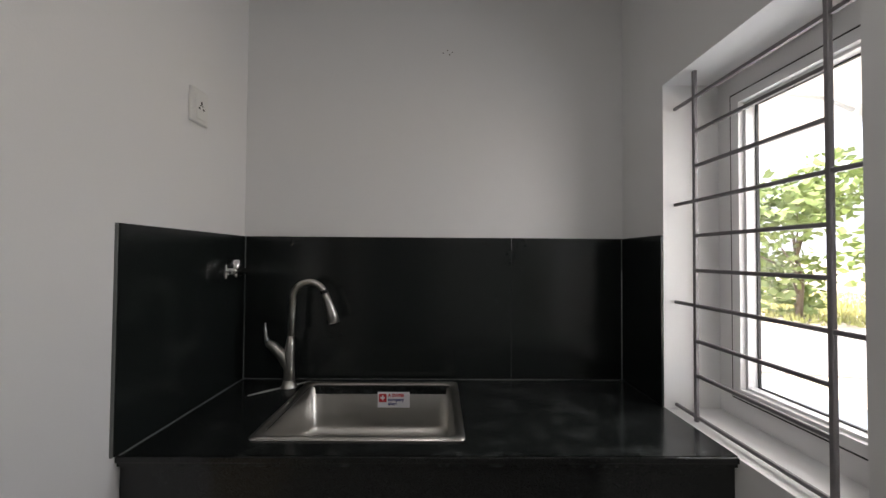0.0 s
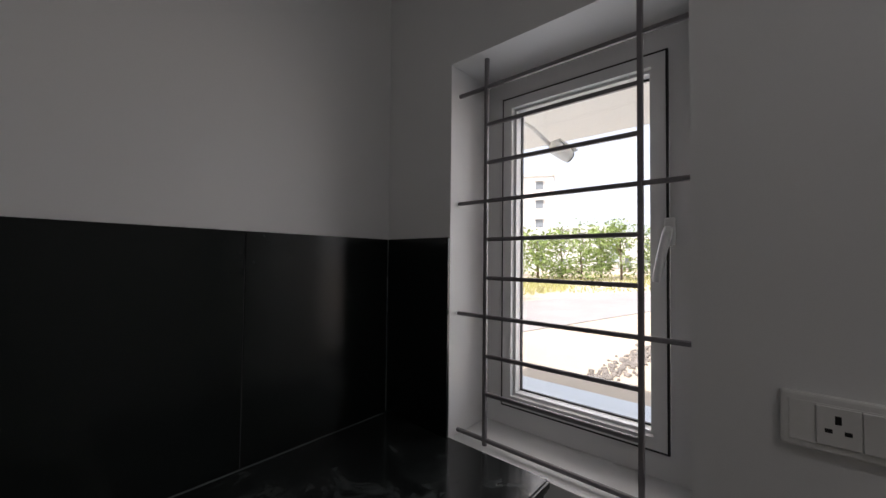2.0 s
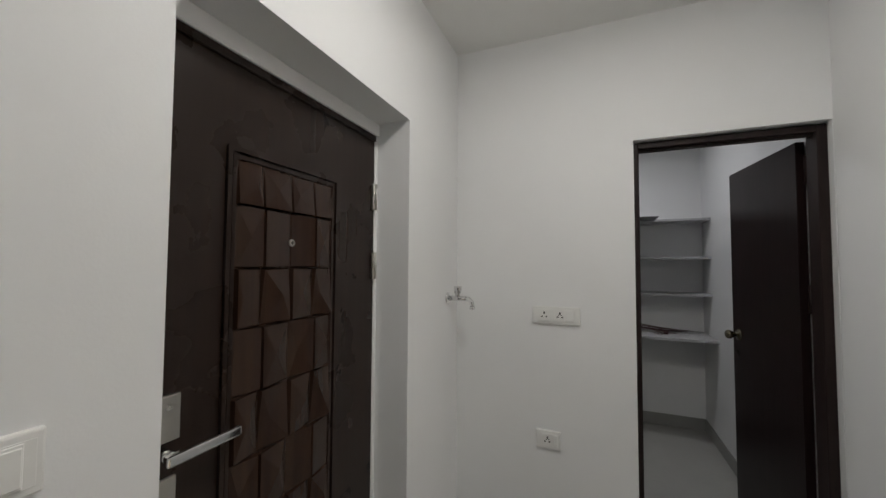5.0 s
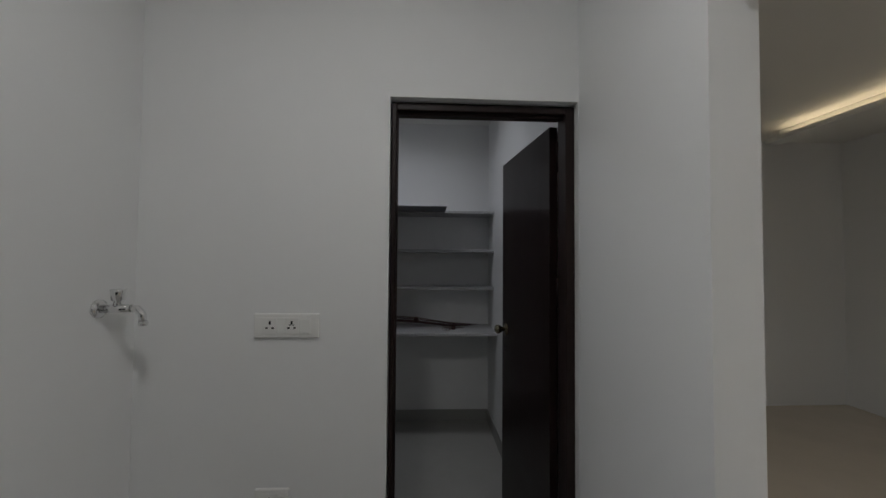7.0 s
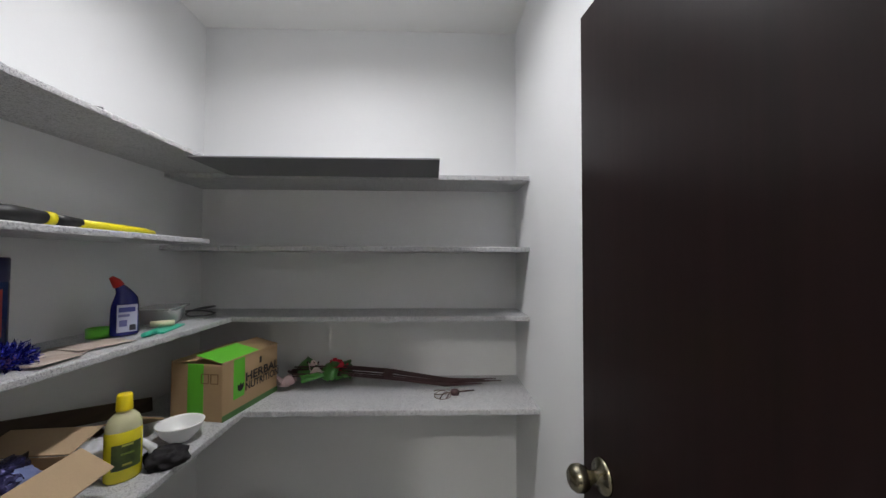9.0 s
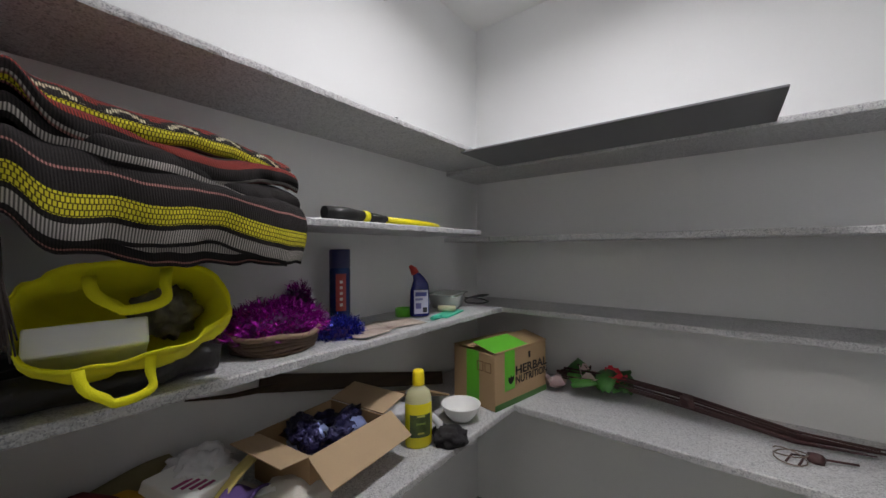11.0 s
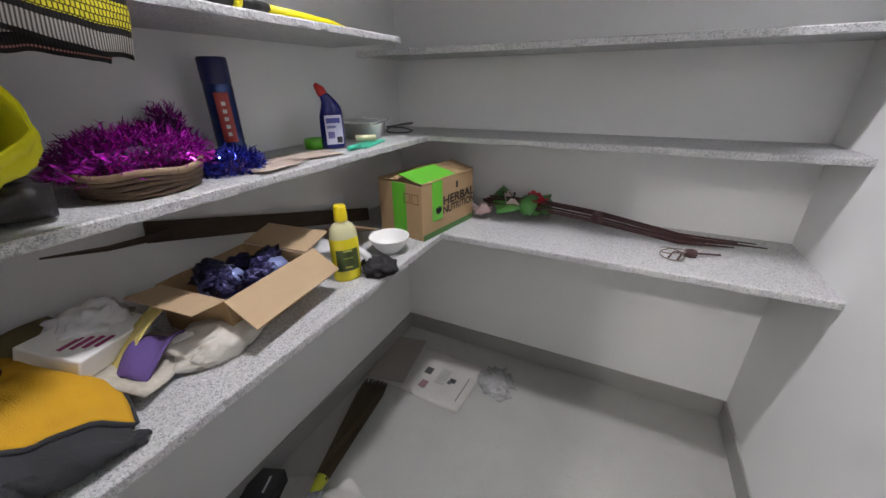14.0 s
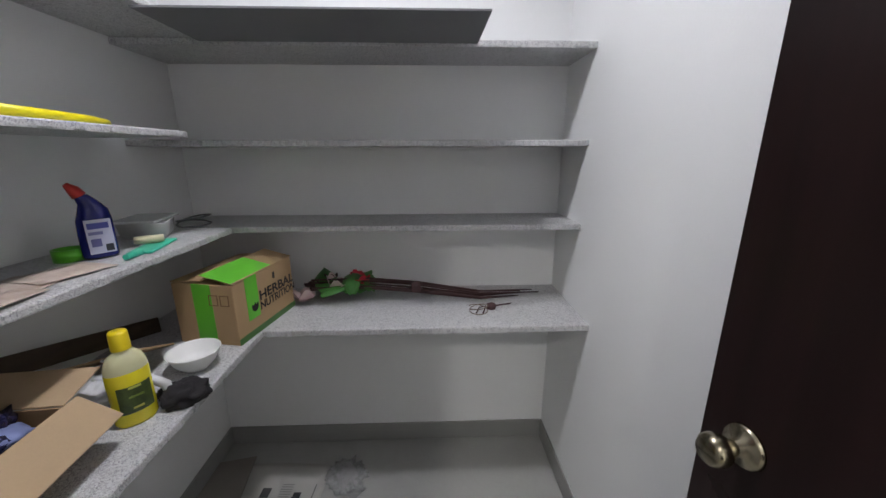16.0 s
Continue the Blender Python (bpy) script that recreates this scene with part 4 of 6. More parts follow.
shelf("deep grey speckled granite shelf along the back wall", slab((XP, YB, SH[4] - 0.024), (-1.0205, YF4, SH[4]), "y", 4),
      slab((-1.02, YB, SH[4] - 0.024), (XF4, YF4 + 0.0006, SH[4] - 0.0004), "y", 14))
for i in (1, 2, 3):
    end = {1: YF3 - 0.02, 2: -4.335, 3: YF3 + 0.0022}[i]
    low = TOP[i] - 0.022 if i == 3 else SH[i] + 0.0005
    shelf(SIDE, slab((XF3, -3.6905, low), (X0, YS1, TOP[i]), "x", 20 + i), slab((XF3 + 0.0015, end, low), (X0, -3.691, TOP[i] - 0.0008), "x", 30 + i))
shelf("deep grey speckled granite shelf along the side wall", slab((XF4 + 0.0005, -3.7605, SH[4] - 0.024), (X0, YS1, SH[4]), "x", 24), slab((XF4 + 0.0005, YB, SH[4] - 0.024), (X0, -3.761, SH[4] - 0.0006), "x", 34))
Z1, Z2, Z3, Z4 = TOP[1], TOP[2], TOP[3], SH[4]

# skirting and floor tiles
base = thing("baseboard", "grey tile skirting along the pantry walls", "baseboard", kind="structure")
for a, b in (((XP + 0.009, YB, 0), (-0.009, YB + 0.008, 0.10)), ((XP, YB, 0), (XP + 0.008, YS1, 0.10)), ((-0.008, YB, 0), (0, YS1, 0.10))):
    part("skirting", box(a, b, 0.002), M_SKIRT, base)

M_SHEET = material("grey_sheet", (0.17, 0.17, 0.18), 0.5, var=0.08, scale=5, bump=0.02)
sheet = part("grey_board", box((-1.180, -4.70, -0.003), (-0.280, -4.215, 0.003), 0.001), M_SHEET)
sheet.matrix_basis = Matrix.Translation((0, 0, SH[1] + 0.003)) @ pose(0, 0, 0, 0.15, 0, 0)
tagged(sheet, "thin dark grey board lying over the top shelf", "board")

from mathutils import noise as _nz


def grid(nu, nv, f, uv=True, thick=0.0):
    """A sheet from f(u, v) in 0..1, with UVs, given thickness."""
    bm = bmesh.new()
    lay = bm.loops.layers.uv.new("uv")
    vs = [[bm.verts.new(f(i / nu, j / nv)) for j in range(nv + 1)] for i in range(nu + 1)]
    for i in range(nu):
        for j in range(nv):
            fc = bm.faces.new((vs[i][j], vs[i + 1][j], vs[i + 1][j + 1], vs[i][j + 1]))
            fc.smooth = True
            for lp, (a, b) in zip(fc.loops, ((i, j), (i + 1, j), (i + 1, j + 1), (i, j + 1))):
                lp[lay].uv = (a / nu, b / nv)
    if thick:
        bm.normal_update()
        bmesh.ops.solidify(bm, geom=bm.faces[:], thickness=thick)
    return bm


def lumps(rx, ry, rz, amp, freq, seed, sub=4, flat=True):
    """A soft uneven heap, flat below."""
    bm = bmesh.new()
    bmesh.ops.create_icosphere(bm, subdivisions=sub, radius=1.0)
    for v in bm.verts:
        d = v.co.normalized()
        n = _nz.noise(d * freq + Vector((seed, 0, 0))) + 0.5 * _nz.noise(d * freq * 2.3 + Vector((0, seed, 0)))
        v.co = Vector((d.x * rx, d.y * ry, d.z * rz)) * (1 + amp * n)
        if flat:
            v.co.z = max(v.co.z, -rz * 0.55) + rz * 0.55
    for f in bm.faces:
        f.smooth = True
    return bm


def carton_mat(name, c):
    return material(name, c, 0.85, var=0.08, scale=7, bump=0.05, bscale=200)


M_CARD = carton_mat("cardboard", (0.42, 0.28, 0.15))
M_CARDIN = carton_mat("cardboard_inside", (0.46, 0.33, 0.20))
M_TAPE = plain("green_tape", (0.13, 0.52, 0.04), 0.3)
M_INK = plain("black_ink", (0.015, 0.013, 0.012), 0.6)


def herbal_box():
    """Closed carton on the corner of the deep shelves."""
    m = pose(-0.407, -4.243, Z4, 0, 0, -100.1)
    b = thing("cardboard_box", "closed brown cardboard box with bright green packing tape", "box", at=m)
    L, D, H = 0.331, 0.212, 0.209     # along the lettered face (+x), back (+y), up
    part("body", box((0, 0, 0), (L, D, H - 0.004), 0.004, 2), M_CARD, b)
    for y0, y1, t in ((-0.001, D * 0.52, 13.0), (D * 0.50, D + 0.001, -4.0)):
        f = part("flap", box((0, 0, 0), (L, y1 - y0, 0.004), 0.001), M_CARD, b)
        f.matrix_basis = Matrix.Translation((0, y0, H - 0.003)) @ pose(0, 0, 0, t, 0, 0) if t > 0 else Matrix.Translation((0, y1, H - 0.003)) @ pose(0, 0, 0, t, 0, 0) @ Matrix.Translation((0, y0 - y1, 0))
    T = 0.0012
    tp = part("packing_tape", box((-T, D * 0.36, 0.0), (-0.0002, D * 0.66, H - 0.004)), M_TAPE, b, "bright green packing tape")
    part("packing_tape", box((0.055, -T, 0.06), (0.115, -0.0002, H - 0.002)), M_TAPE, b)
    part("packing_tape", box((0.0, -T, 0.0), (L, -0.0002, 0.022)), plain("olive_tape", (0.06, 0.16, 0.04), 0.4), b)
    s = part("packing_tape", box((0.0, 0.0, 0.0042), (L * 0.62, D * 0.50, 0.0052)), M_TAPE, b)
    s.matrix_basis = Matrix.Translation((0, 0.004, H - 0.003)) @ pose(0, 0, 0, 13.0, 0, 0)
    lettering("HERBAL", 0.060, M_INK, b, pose(0.118, -0.0016, 0.108, 90, 0, 0) @ Matrix.Diagonal((1, 0.78, 1, 1)), bold=0.0012)
    lettering("NUTRITION", 0.0405, M_INK, b, pose(0.118, -0.0016, 0.074, 90, 0, 0), bold=0.0006)
    leaf = bmesh.new()
    for a0 in (-0.5, 0.0, 0.5):
        n = 8
        pts = []
        for i in range(n):
            t = i / (n - 1)
            pts.append((0.008 * math.sin(math.pi * t), 0.034 * t))
        pts += [(-p, q) for p, q in pts[-2:0:-1]]
        c, s_ = math.cos(a0), math.sin(a0)
        leaf.faces.new([leaf.verts.new((0.092 + c * p + s_ * q, -0.0018, 0.080 + c * q - s_ * p)) for p, q in pts])
    part("printed_leaf", leaf, M_INK, b)
    part("printed_mark", box((0.205, -0.0016, 0.158), (0.216, -0.0003, 0.182)), M_INK, b)
    for i in range(2):
        part("printed_frame", solid([-0.0016, -0.0004], [0.055 - i * 0.038, 0.058 - i * 0.038, 0.083 - i * 0.038, 0.086 - i * 0.038], [0.135, 0.138, 0.168, 0.171],
             lambda x, y, z, i=i: 0.058 - i * 0.038 < y < 0.083 - i * 0.038 and 0.138 < z < 0.168), plain("brown_ink", (0.22, 0.13, 0.06), 0.7), b)


herbal_box()


def open_box():
    b = thing("open_cardboard_box", "open brown cardboard box with spread flaps", "box", at=pose(-0.318, -3.562, Z4, 0, 0, -84))
    L, D, H, t = 0.250, 0.215, 0.115, 0.004
    part("front", box((0, 0, 0), (L, t, H)), M_CARD, b)
    part("back", box((0, D - t, 0), (L, D, H)), M_CARD, b)
    part("side", box((0, t + 0.0003, 0), (t, D - t - 0.0003, H)), M_CARD, b)
    part("side", box((L - t, t + 0.0003, 0), (L, D - t - 0.0003, H)), M_CARD, b)
    part("bottom", box((t, t, 0), (L - t, D - t, t)), M_CARDIN, b)
    f = part("flap", box((-0.006, -0.092, 0), (L + 0.030, 0, 0.004), 0.001), M_CARDIN, b)
    f.matrix_basis = Matrix.Translation((0, 0.0, H + 0.001)) @ pose(0, 0, 0, 34, 0, 0)
    f = part("flap", box((0, 0, 0), (0.105, D, 0.004), 0.001), M_CARDIN, b)
    f.matrix_basis = Matrix.Translation((L, 0.0, H + 0.001)) @ pose(0, 0, 0, 0, -12, 0)
    f = part("flap", box((-0.075, 0, 0), (0, D * 0.9, 0.004), 0.001), M_CARDIN, b)
    f.matrix_basis = Matrix.Translation((0, 0.0, H + 0.001)) @ pose(0, 0, 0, 0, 6, 0)
    part("label_strip", box((0.10, -0.001, 0.045), (L - 0.01, -0.0002, 0.062)), plain("carton_label", (0.5, 0.32, 0.2), 0.7), b)
    rng = random.Random(9)
    m = material("crumpled_blue_foil", (0.040, 0.038, 0.12), 0.22, 0.6, var=0.4, scale=60, bump=0.8, bscale=70, color2=(0.010, 0.009, 0.022))
    m2 = plain("pale_blue_wrapper", (0.25, 0.30, 0.55), 0.3, 0.3)
    for i in range(16):
        w = part("foil_wrapper", lumps(rng.uniform(0.03, 0.05), rng.uniform(0.025, 0.04), rng.uniform(0.02, 0.035), 0.5, 2.6, i * 3.1, 3), m2 if i % 4 == 0 else m)
        w.matrix_basis = b.matrix_basis @ pose(rng.uniform(0.05, L - 0.05), rng.uniform(0.05, D - 0.05), 0.062 + rng.uniform(0, 0.055), 0, 0, rng.uniform(0, 360))
        tagged(w, "crumpled dark blue foil wrapper in an open box" if i % 4 else "crumpled pale blue wrapper in an open box", "wrapper", "wrappers in the open box")


open_box()


def floor_cleaner():
    b = thing("floor_cleaner_bottle", "yellow liquid in a clear plastic bottle with yellow cap", "bottle", at=pose(-0.330, -3.918, Z4, 0, 0, -125))
    m = material("yellow_liquid_plastic", (0.78, 0.68, 0.03), 0.15, var=0.05, scale=6, bump=0)
    flat = Matrix.Diagonal((1.0, 0.72, 1, 1))
    part("liquid", lathe([(0.0, 0.0), (0.037, 0.0), (0.041, 0.006), (0.041, 0.126), (0.040, 0.130)], 28, flat, cap=False), m, b, smooth=True)
    part("shoulder", lathe([(0.0402, 0.1303), (0.039, 0.145), (0.033, 0.162), (0.022, 0.173), (0.015, 0.178), (0.015, 0.188)], 28, flat, cap=False),
         material("empty_cloudy_plastic", (0.62, 0.60, 0.36), 0.2, var=0.06, scale=8, bump=0), b, "clear empty upper part of the bottle", smooth=True)
    part("cap", lathe([(0.0185, 0.181), (0.0185, 0.184), (0.0175, 0.218), (0.0155, 0.223), (0.0, 0.223)], 20, cap=False), plain("yellow_cap", (0.80, 0.62, 0.01), 0.35), b)
    lb = bmesh.new()
    n = 14
    rows = []
    for z in (0.034, 0.100):
        rows.append([lb.verts.new((0.0418 * math.cos(a), 0.0418 * 0.735 * math.sin(a), z)) for a in [radians(-90 - 48 + 96 * i / n) for i in range(n + 1)]])
    for i in range(n):
        lb.faces.new((rows[0][i], rows[0][i + 1], rows[1][i + 1], rows[1][i])).smooth = True
    lo = part("label", lb, material("olive_label", (0.06, 0.09, 0.02), 0.4, var=0.5, scale=40, bump=0), b, "dark green and yellow printed label")
    for z, w, c in ((0.096, 0.012, (0.42, 0.44, 0.10)), (0.074, 0.014, (0.16, 0.22, 0.04)), (0.046, 0.010, (0.34, 0.32, 0.06))):
        part("print_bar", box((-w, -0.0312, z - 0.0025), (w, -0.0300, z + 0.0025)), plain("label_print", c, 0.5), lo)


floor_cleaner()


def bowl():
    b = thing("bowl", "white plastic bowl standing on the granite shelf", "bowl", at=(-0.338, -4.128, Z4))
    part("shell", lathe([(0.0, 0.003), (0.030, 0.0), (0.034, 0.004), (0.052, 0.022), (0.066, 0.050), (0.069, 0.056), (0.067, 0.057), (0.063, 0.051), (0.050, 0.026), (0.030, 0.009), (0.0, 0.008)], 36, cap=False), M_PLASTIC, b, smooth=True)


bowl()


def see_through(name, color, rough, alpha):
    """Thin clear plastic film."""
    m = plain(name, color, rough)
    m.node_tree.nodes["Principled BSDF"].inputs["Alpha"].default_value = alpha
    return m


def crumple(name, label, cat, rx, ry, rz, amp, freq, seed, mat, m, sub=4):
    o = part(name, lumps(rx, ry, rz, amp, freq, seed, sub), mat)
    o.matrix_basis = m
    return tagged(o, label, cat)


def fabric(name, c, var=0.12, c2=None):
    return material(name, c, 0.9, var=var, scale=14, bump=0.35, bscale=420, color2=c2)


M_BLACKCLOTH = fabric("black_cloth", (0.018, 0.016, 0.018))
M_WHITEBAG = material("white_plastic_bag", (0.62, 0.62, 0.63), 0.35, var=0.1, scale=20, bump=0.3, bscale=60)
crumple("black_cloth", "crumpled black cloth on the shelf edge", "cloth", 0.055, 0.048, 0.030, 0.35, 2.2, 4.0, M_BLACKCLOTH, pose(-0.395, -3.985, Z4))
crumple("plastic_bag", "crumpled white plastic bag behind a bottle", "plastic bag", 0.075, 0.095, 0.050, 0.5, 2.5, 8.0, M_WHITEBAG, pose(-0.215, -3.965, Z4, 0, 0, 20))
bh = part("carry_handle", tube([(-0.30, -3.955, Z4 + 0.06), (-0.335, -3.965, Z4 + 0.075), (-0.365, -3.975, Z4 + 0.050), (-0.372, -3.972, Z4 + 0.015), (-0.352, -3.962, Z4 + 0.006)], [0.008, 0.011, 0.012, 0.010, 0.007], 8), M_WHITEBAG)
tagged(bh, "twisted white plastic bag handle hanging over cloth", "plastic strip")
tw = part("kitchen_tongs", tube([(-0.18, -4.02, Z4 + 0.09), (-0.22, -4.06, Z4 + 0.05), (-0.27, -4.045, Z4 + 0.012)], [0.004, 0.006, 0.008], 8), M_PLASTIC)
tagged(tw, "thin white plastic stick leaning on a bag", "stick")

M_BROWNBOARD = wood("brown_board", (0.070, 0.045, 0.030), (0.038, 0.025, 0.017), 0.7, axis=1)
bd = part("wooden_board", box((-0.005, -0.40, -0.026), (0.005, 0.40, 0.026), 0.002), M_BROWNBOARD)
bd.matrix_basis = pose(-0.045, -3.98, Z4 + 0.115, 14, 14, 0)
tagged(bd, "long dark brown board leaning against the wall", "board")
cb = part("dried_strip", tube([(-0.06, -3.40, Z4 + 0.232), (-0.07, -3.50, Z4 + 0.215), (-0.07, -3.62, Z4 + 0.205)], [0.002, 0.006, 0.010], 6), M_BROWNBOARD)
tagged(cb, "thin dark brown strip against the wall", "strip")
cp = part("carton_piece", box((-0.10, -0.09, 0), (0.10, 0.09, 0.006), 0.001), M_CARD)
cp.matrix_basis = pose(-0.15, -4.10, Z4 + 0.05, 24, 10, 15)
tagged(cp, "loose torn piece of brown cardboard", "cardboard")


# ---- flowers ----
def flowers():
    f = thing("artificial_flowers", "artificial flower stems lying on the back shelf", "artificial flower")
    g = material("leaf_green", (0.055, 0.21, 0.035), 0.5, var=0.25, scale=30, bump=0.1)
    red = plain("petal_red", (0.55, 0.015, 0.04), 0.6)
    pale = plain("petal_pale_pink", (0.62, 0.48, 0.47), 0.6)
    dk = material("stem_dark", (0.060, 0.022, 0.022), 0.6, var=0.3, scale=60, bump=0.2)
    z = Z4
    for dy, dz, e in ((0.0, 0.020, 0.0), (0.026, 0.010, 0.03), (-0.022, 0.030, -0.04), (0.012, 0.036, -0.06), (-0.012, 0.006, -0.02), (0.036, 0.022, 0.05), (0.005, 0.046, 0.02)):
        part("stem", tube([(-0.52, -4.63 + dy, z + 0.040 + dz), (-0.75, -4.64 + dy, z + 0.042 + dz), (-0.96, -4.62 + dy, z + 0.03 + dz), (-1.22, -4.60 + dy, z + 0.008 + dz * 0.7), (-1.42 + e, -4.645 + dy, z + 0.006 + dz * 0.3)], [0.0038, 0.0040, 0.0042, 0.0040, 0.0022], 7), dk, f)
    part("bud", lumps(0.022, 0.018, 0.026, 0.35, 2.0, 2.0, 3), dk, f, loc=pose(-0.955, -4.59, z + 0.046))
    part("bud", lumps(0.020, 0.016, 0.018, 0.3, 2.0, 5.0, 2), dk, f, loc=pose(-1.255, -4.50, z))
    part("twig", tube([(-1.19, -4.455, z + 0.004), (-1.205, -4.49, z + 0.012), (-1.235, -4.515, z + 0.006), (-1.215, -4.45, z + 0.004)], 0.0028, 6), dk, f)
    part("twig", tube([(-1.25, -4.50, z + 0.012), (-1.34, -4.535, z + 0.008)], 0.003, 6), dk, f)
    part("wire", tube([(-1.20 + 0.035 * math.cos(0.5 * k), -4.47 + 0.030 * math.sin(0.5 * k), z + 0.004 + 0.012 * (1 + math.sin(0.3 * k))) for k in range(26)], 0.0018, 5), plain("bare_wire", (0.20, 0.15, 0.12), 0.5, 0.6), f)

    def petals(c, r, mat, n, seed):
        rng = random.Random(seed)
        bm = bmesh.new()
        for i in range(n):
            a = 6.283 * i / n + rng.uniform(-0.2, 0.2)
            k = 5
            lift = rng.uniform(0.2, 1.1)
            vs = []
            for t in range(k + 1):
                s = t / k
                w = r * 0.55 * math.sin(math.pi * (0.12 + 0.80 * s))
                d = Vector((math.cos(a), math.sin(a), 0)) * r * s * (1 - 0.25 * lift * s) + Vector((0, 0, r * lift * s * s + 0.004))
                q = Vector((-math.sin(a), math.cos(a), 0)) * w
                vs.append((bm.verts.new(c + d - q), bm.verts.new(c + d + Vector((0, 0, -0.15 * w))), bm.verts.new(c + d + q)))
            for p, q in zip(vs, vs[1:]):
                for j in range(2):
                    bm.faces.new((p[j], p[j + 1], q[j + 1], q[j])).smooth = True
        part("petals", bm, mat, f)
    petals(Vector((-0.715, -4.655, z + 0.055)), 0.052, red, 9, 1)
    petals(Vector((-0.625, -4.630, z + 0.045)), 0.056, pale, 8, 2)
    petals(Vector((-0.500, -4.585, z + 0.015)), 0.055, pale, 8, 3)
    petals(Vector((-0.520, -4.640, z + 0.050)), 0.040, dk, 7, 4)
    petals(Vector((-0.585, -4.680, z + 0.060)), 0.038, dk, 7, 5)
    for i, (x, y, a, L, t) in enumerate(((-0.70, -4.60, -100, 0.13, 0.02), (-0.66, -4.60, -120, 0.12, 0.015), (-0.60, -4.58, -70, 0.12, 0.012), (-0.76, -4.60, -65, 0.11, 0.02), (-0.58, -4.56, -140, 0.10, 0.01), (-0.70, -4.58, -80, 0.10, 0.03))):
        bm = grid(8, 4, lambda u, v, L=L, t=t: Vector((1.6 * L * u, 0.78 * L * (v - 0.5) * math.sin(math.pi * min(0.97, 0.1 + 0.88 * u)), 0.036 * (1 - u) + t * math.sin(3 * u) - 0.02 * abs(v - 0.5))), thick=0.0008)
        part("leaf", bm, g, f, loc=pose(x, y, z + 0.016, 18 - 12 * (i % 3), -14 - 7 * (i % 3), a))


flowers()


# ---- shelf three ----
def toilet_cleaner():
    b = thing("toilet_cleaner_bottle", "dark blue cleaner bottle with a bent neck and red cap", "bottle", at=pose(-0.165, -4.112, Z3 + 0.003, 0, 0, -125))
    blue = material("blue_bottle_plastic", (0.012, 0.016, 0.16), 0.25, var=0.1, scale=8, bump=0)
    bm = bmesh.new()
    prof = [(0.0, 0.034, 0), (0.004, 0.037, 0), (0.06, 0.037, 0), (0.095, 0.036, 0.001), (0.120, 0.030, 0.003), (0.135, 0.023, 0.0), (0.150, 0.018, -0.008), (0.160, 0.0155, -0.016)]
    rings, n = [], 20
    for zz, r, ox in prof:
        rings.append([bm.verts.new((ox + r * math.cos(6.2832 * i / n), 0.62 * r * math.sin(6.2832 * i / n), zz)) for i in range(n)])
    for p, q in zip(rings, rings[1:]):
        for i in range(n):
            bm.faces.new((p[i], p[(i + 1) % n], q[(i + 1) % n], q[i])).smooth = True
    bm.faces.new(rings[0][::-1])
    bm.faces.new(rings[-1])
    part("bottle", bm, blue, b)
    part("cap", tube([(-0.016, 0, 0.157), (-0.024, 0, 0.172), (-0.036, 0, 0.186)], [0.0155, 0.013, 0.006], 14), plain("red_cap", (0.48, 0.02, 0.015), 0.35), b)
    lb = part("label", box((-0.026, -0.0245, 0.012), (0.026, -0.0232, 0.098), 0.0003), plain("pale_label", (0.45, 0.46, 0.58), 0.4), b, "pale printed label")
    for i, (x0, x1, z0, z1, c) in enumerate(((-0.022, 0.020, 0.075, 0.090, (0.05, 0.06, 0.25)), (-0.022, 0.006, 0.060, 0.068, (0.15, 0.15, 0.3)), (-0.020, 0.0, 0.030, 0.050, (0.1, 0.1, 0.25)), (0.006, 0.022, 0.016, 0.034, (0.02, 0.02, 0.03)))):
        part("print_bar", box((x0, -0.0250, z0), (x1, -0.0246, z1)), plain("label_ink", c, 0.5), lb)


toilet_cleaner()


def aerosol():
    a = thing("aerosol_can", "tall blue aerosol spray can with dark cap", "aerosol can", at=pose(-0.075, -3.825, Z3, 0, 0, -120))
    part("can", lathe([(0.0, 0.0), (0.031, 0.0), (0.033, 0.004), (0.033, 0.185), (0.030, 0.194)], 28, cap=False), material("printed_blue_tin", (0.012, 0.016, 0.10), 0.25, 0.3, var=0.25, scale=25, bump=0, color2=(0.02, 0.06, 0.18)), a)
    part("cap", lathe([(0.0325, 0.190), (0.033, 0.194), (0.033, 0.246), (0.031, 0.250), (0.0, 0.250)], 28, cap=False), plain("navy_cap", (0.008, 0.010, 0.075), 0.35), a)
    lb = bmesh.new()
    n = 8
    rows = [[lb.verts.new((0.0335 * math.cos(q), 0.0335 * math.sin(q), z)) for q in [radians(-90 - 28 + 56 * i / n) for i in range(n + 1)]] for z in (0.055, 0.172)]
    for i in range(n):
        lb.faces.new((rows[0][i], rows[0][i + 1], rows[1][i + 1], rows[1][i])).smooth = True
    l = part("label", lb, plain("red_label", (0.34, 0.035, 0.03), 0.35), a, "red printed label panel")
    for i in range(5):
        part("print_bar", box((-0.004, -0.0345, 0.070 + i * 0.018), (0.005, -0.0336, 0.079 + i * 0.018)), plain("white_print", (0.65, 0.62, 0.6), 0.4), l)


aerosol()


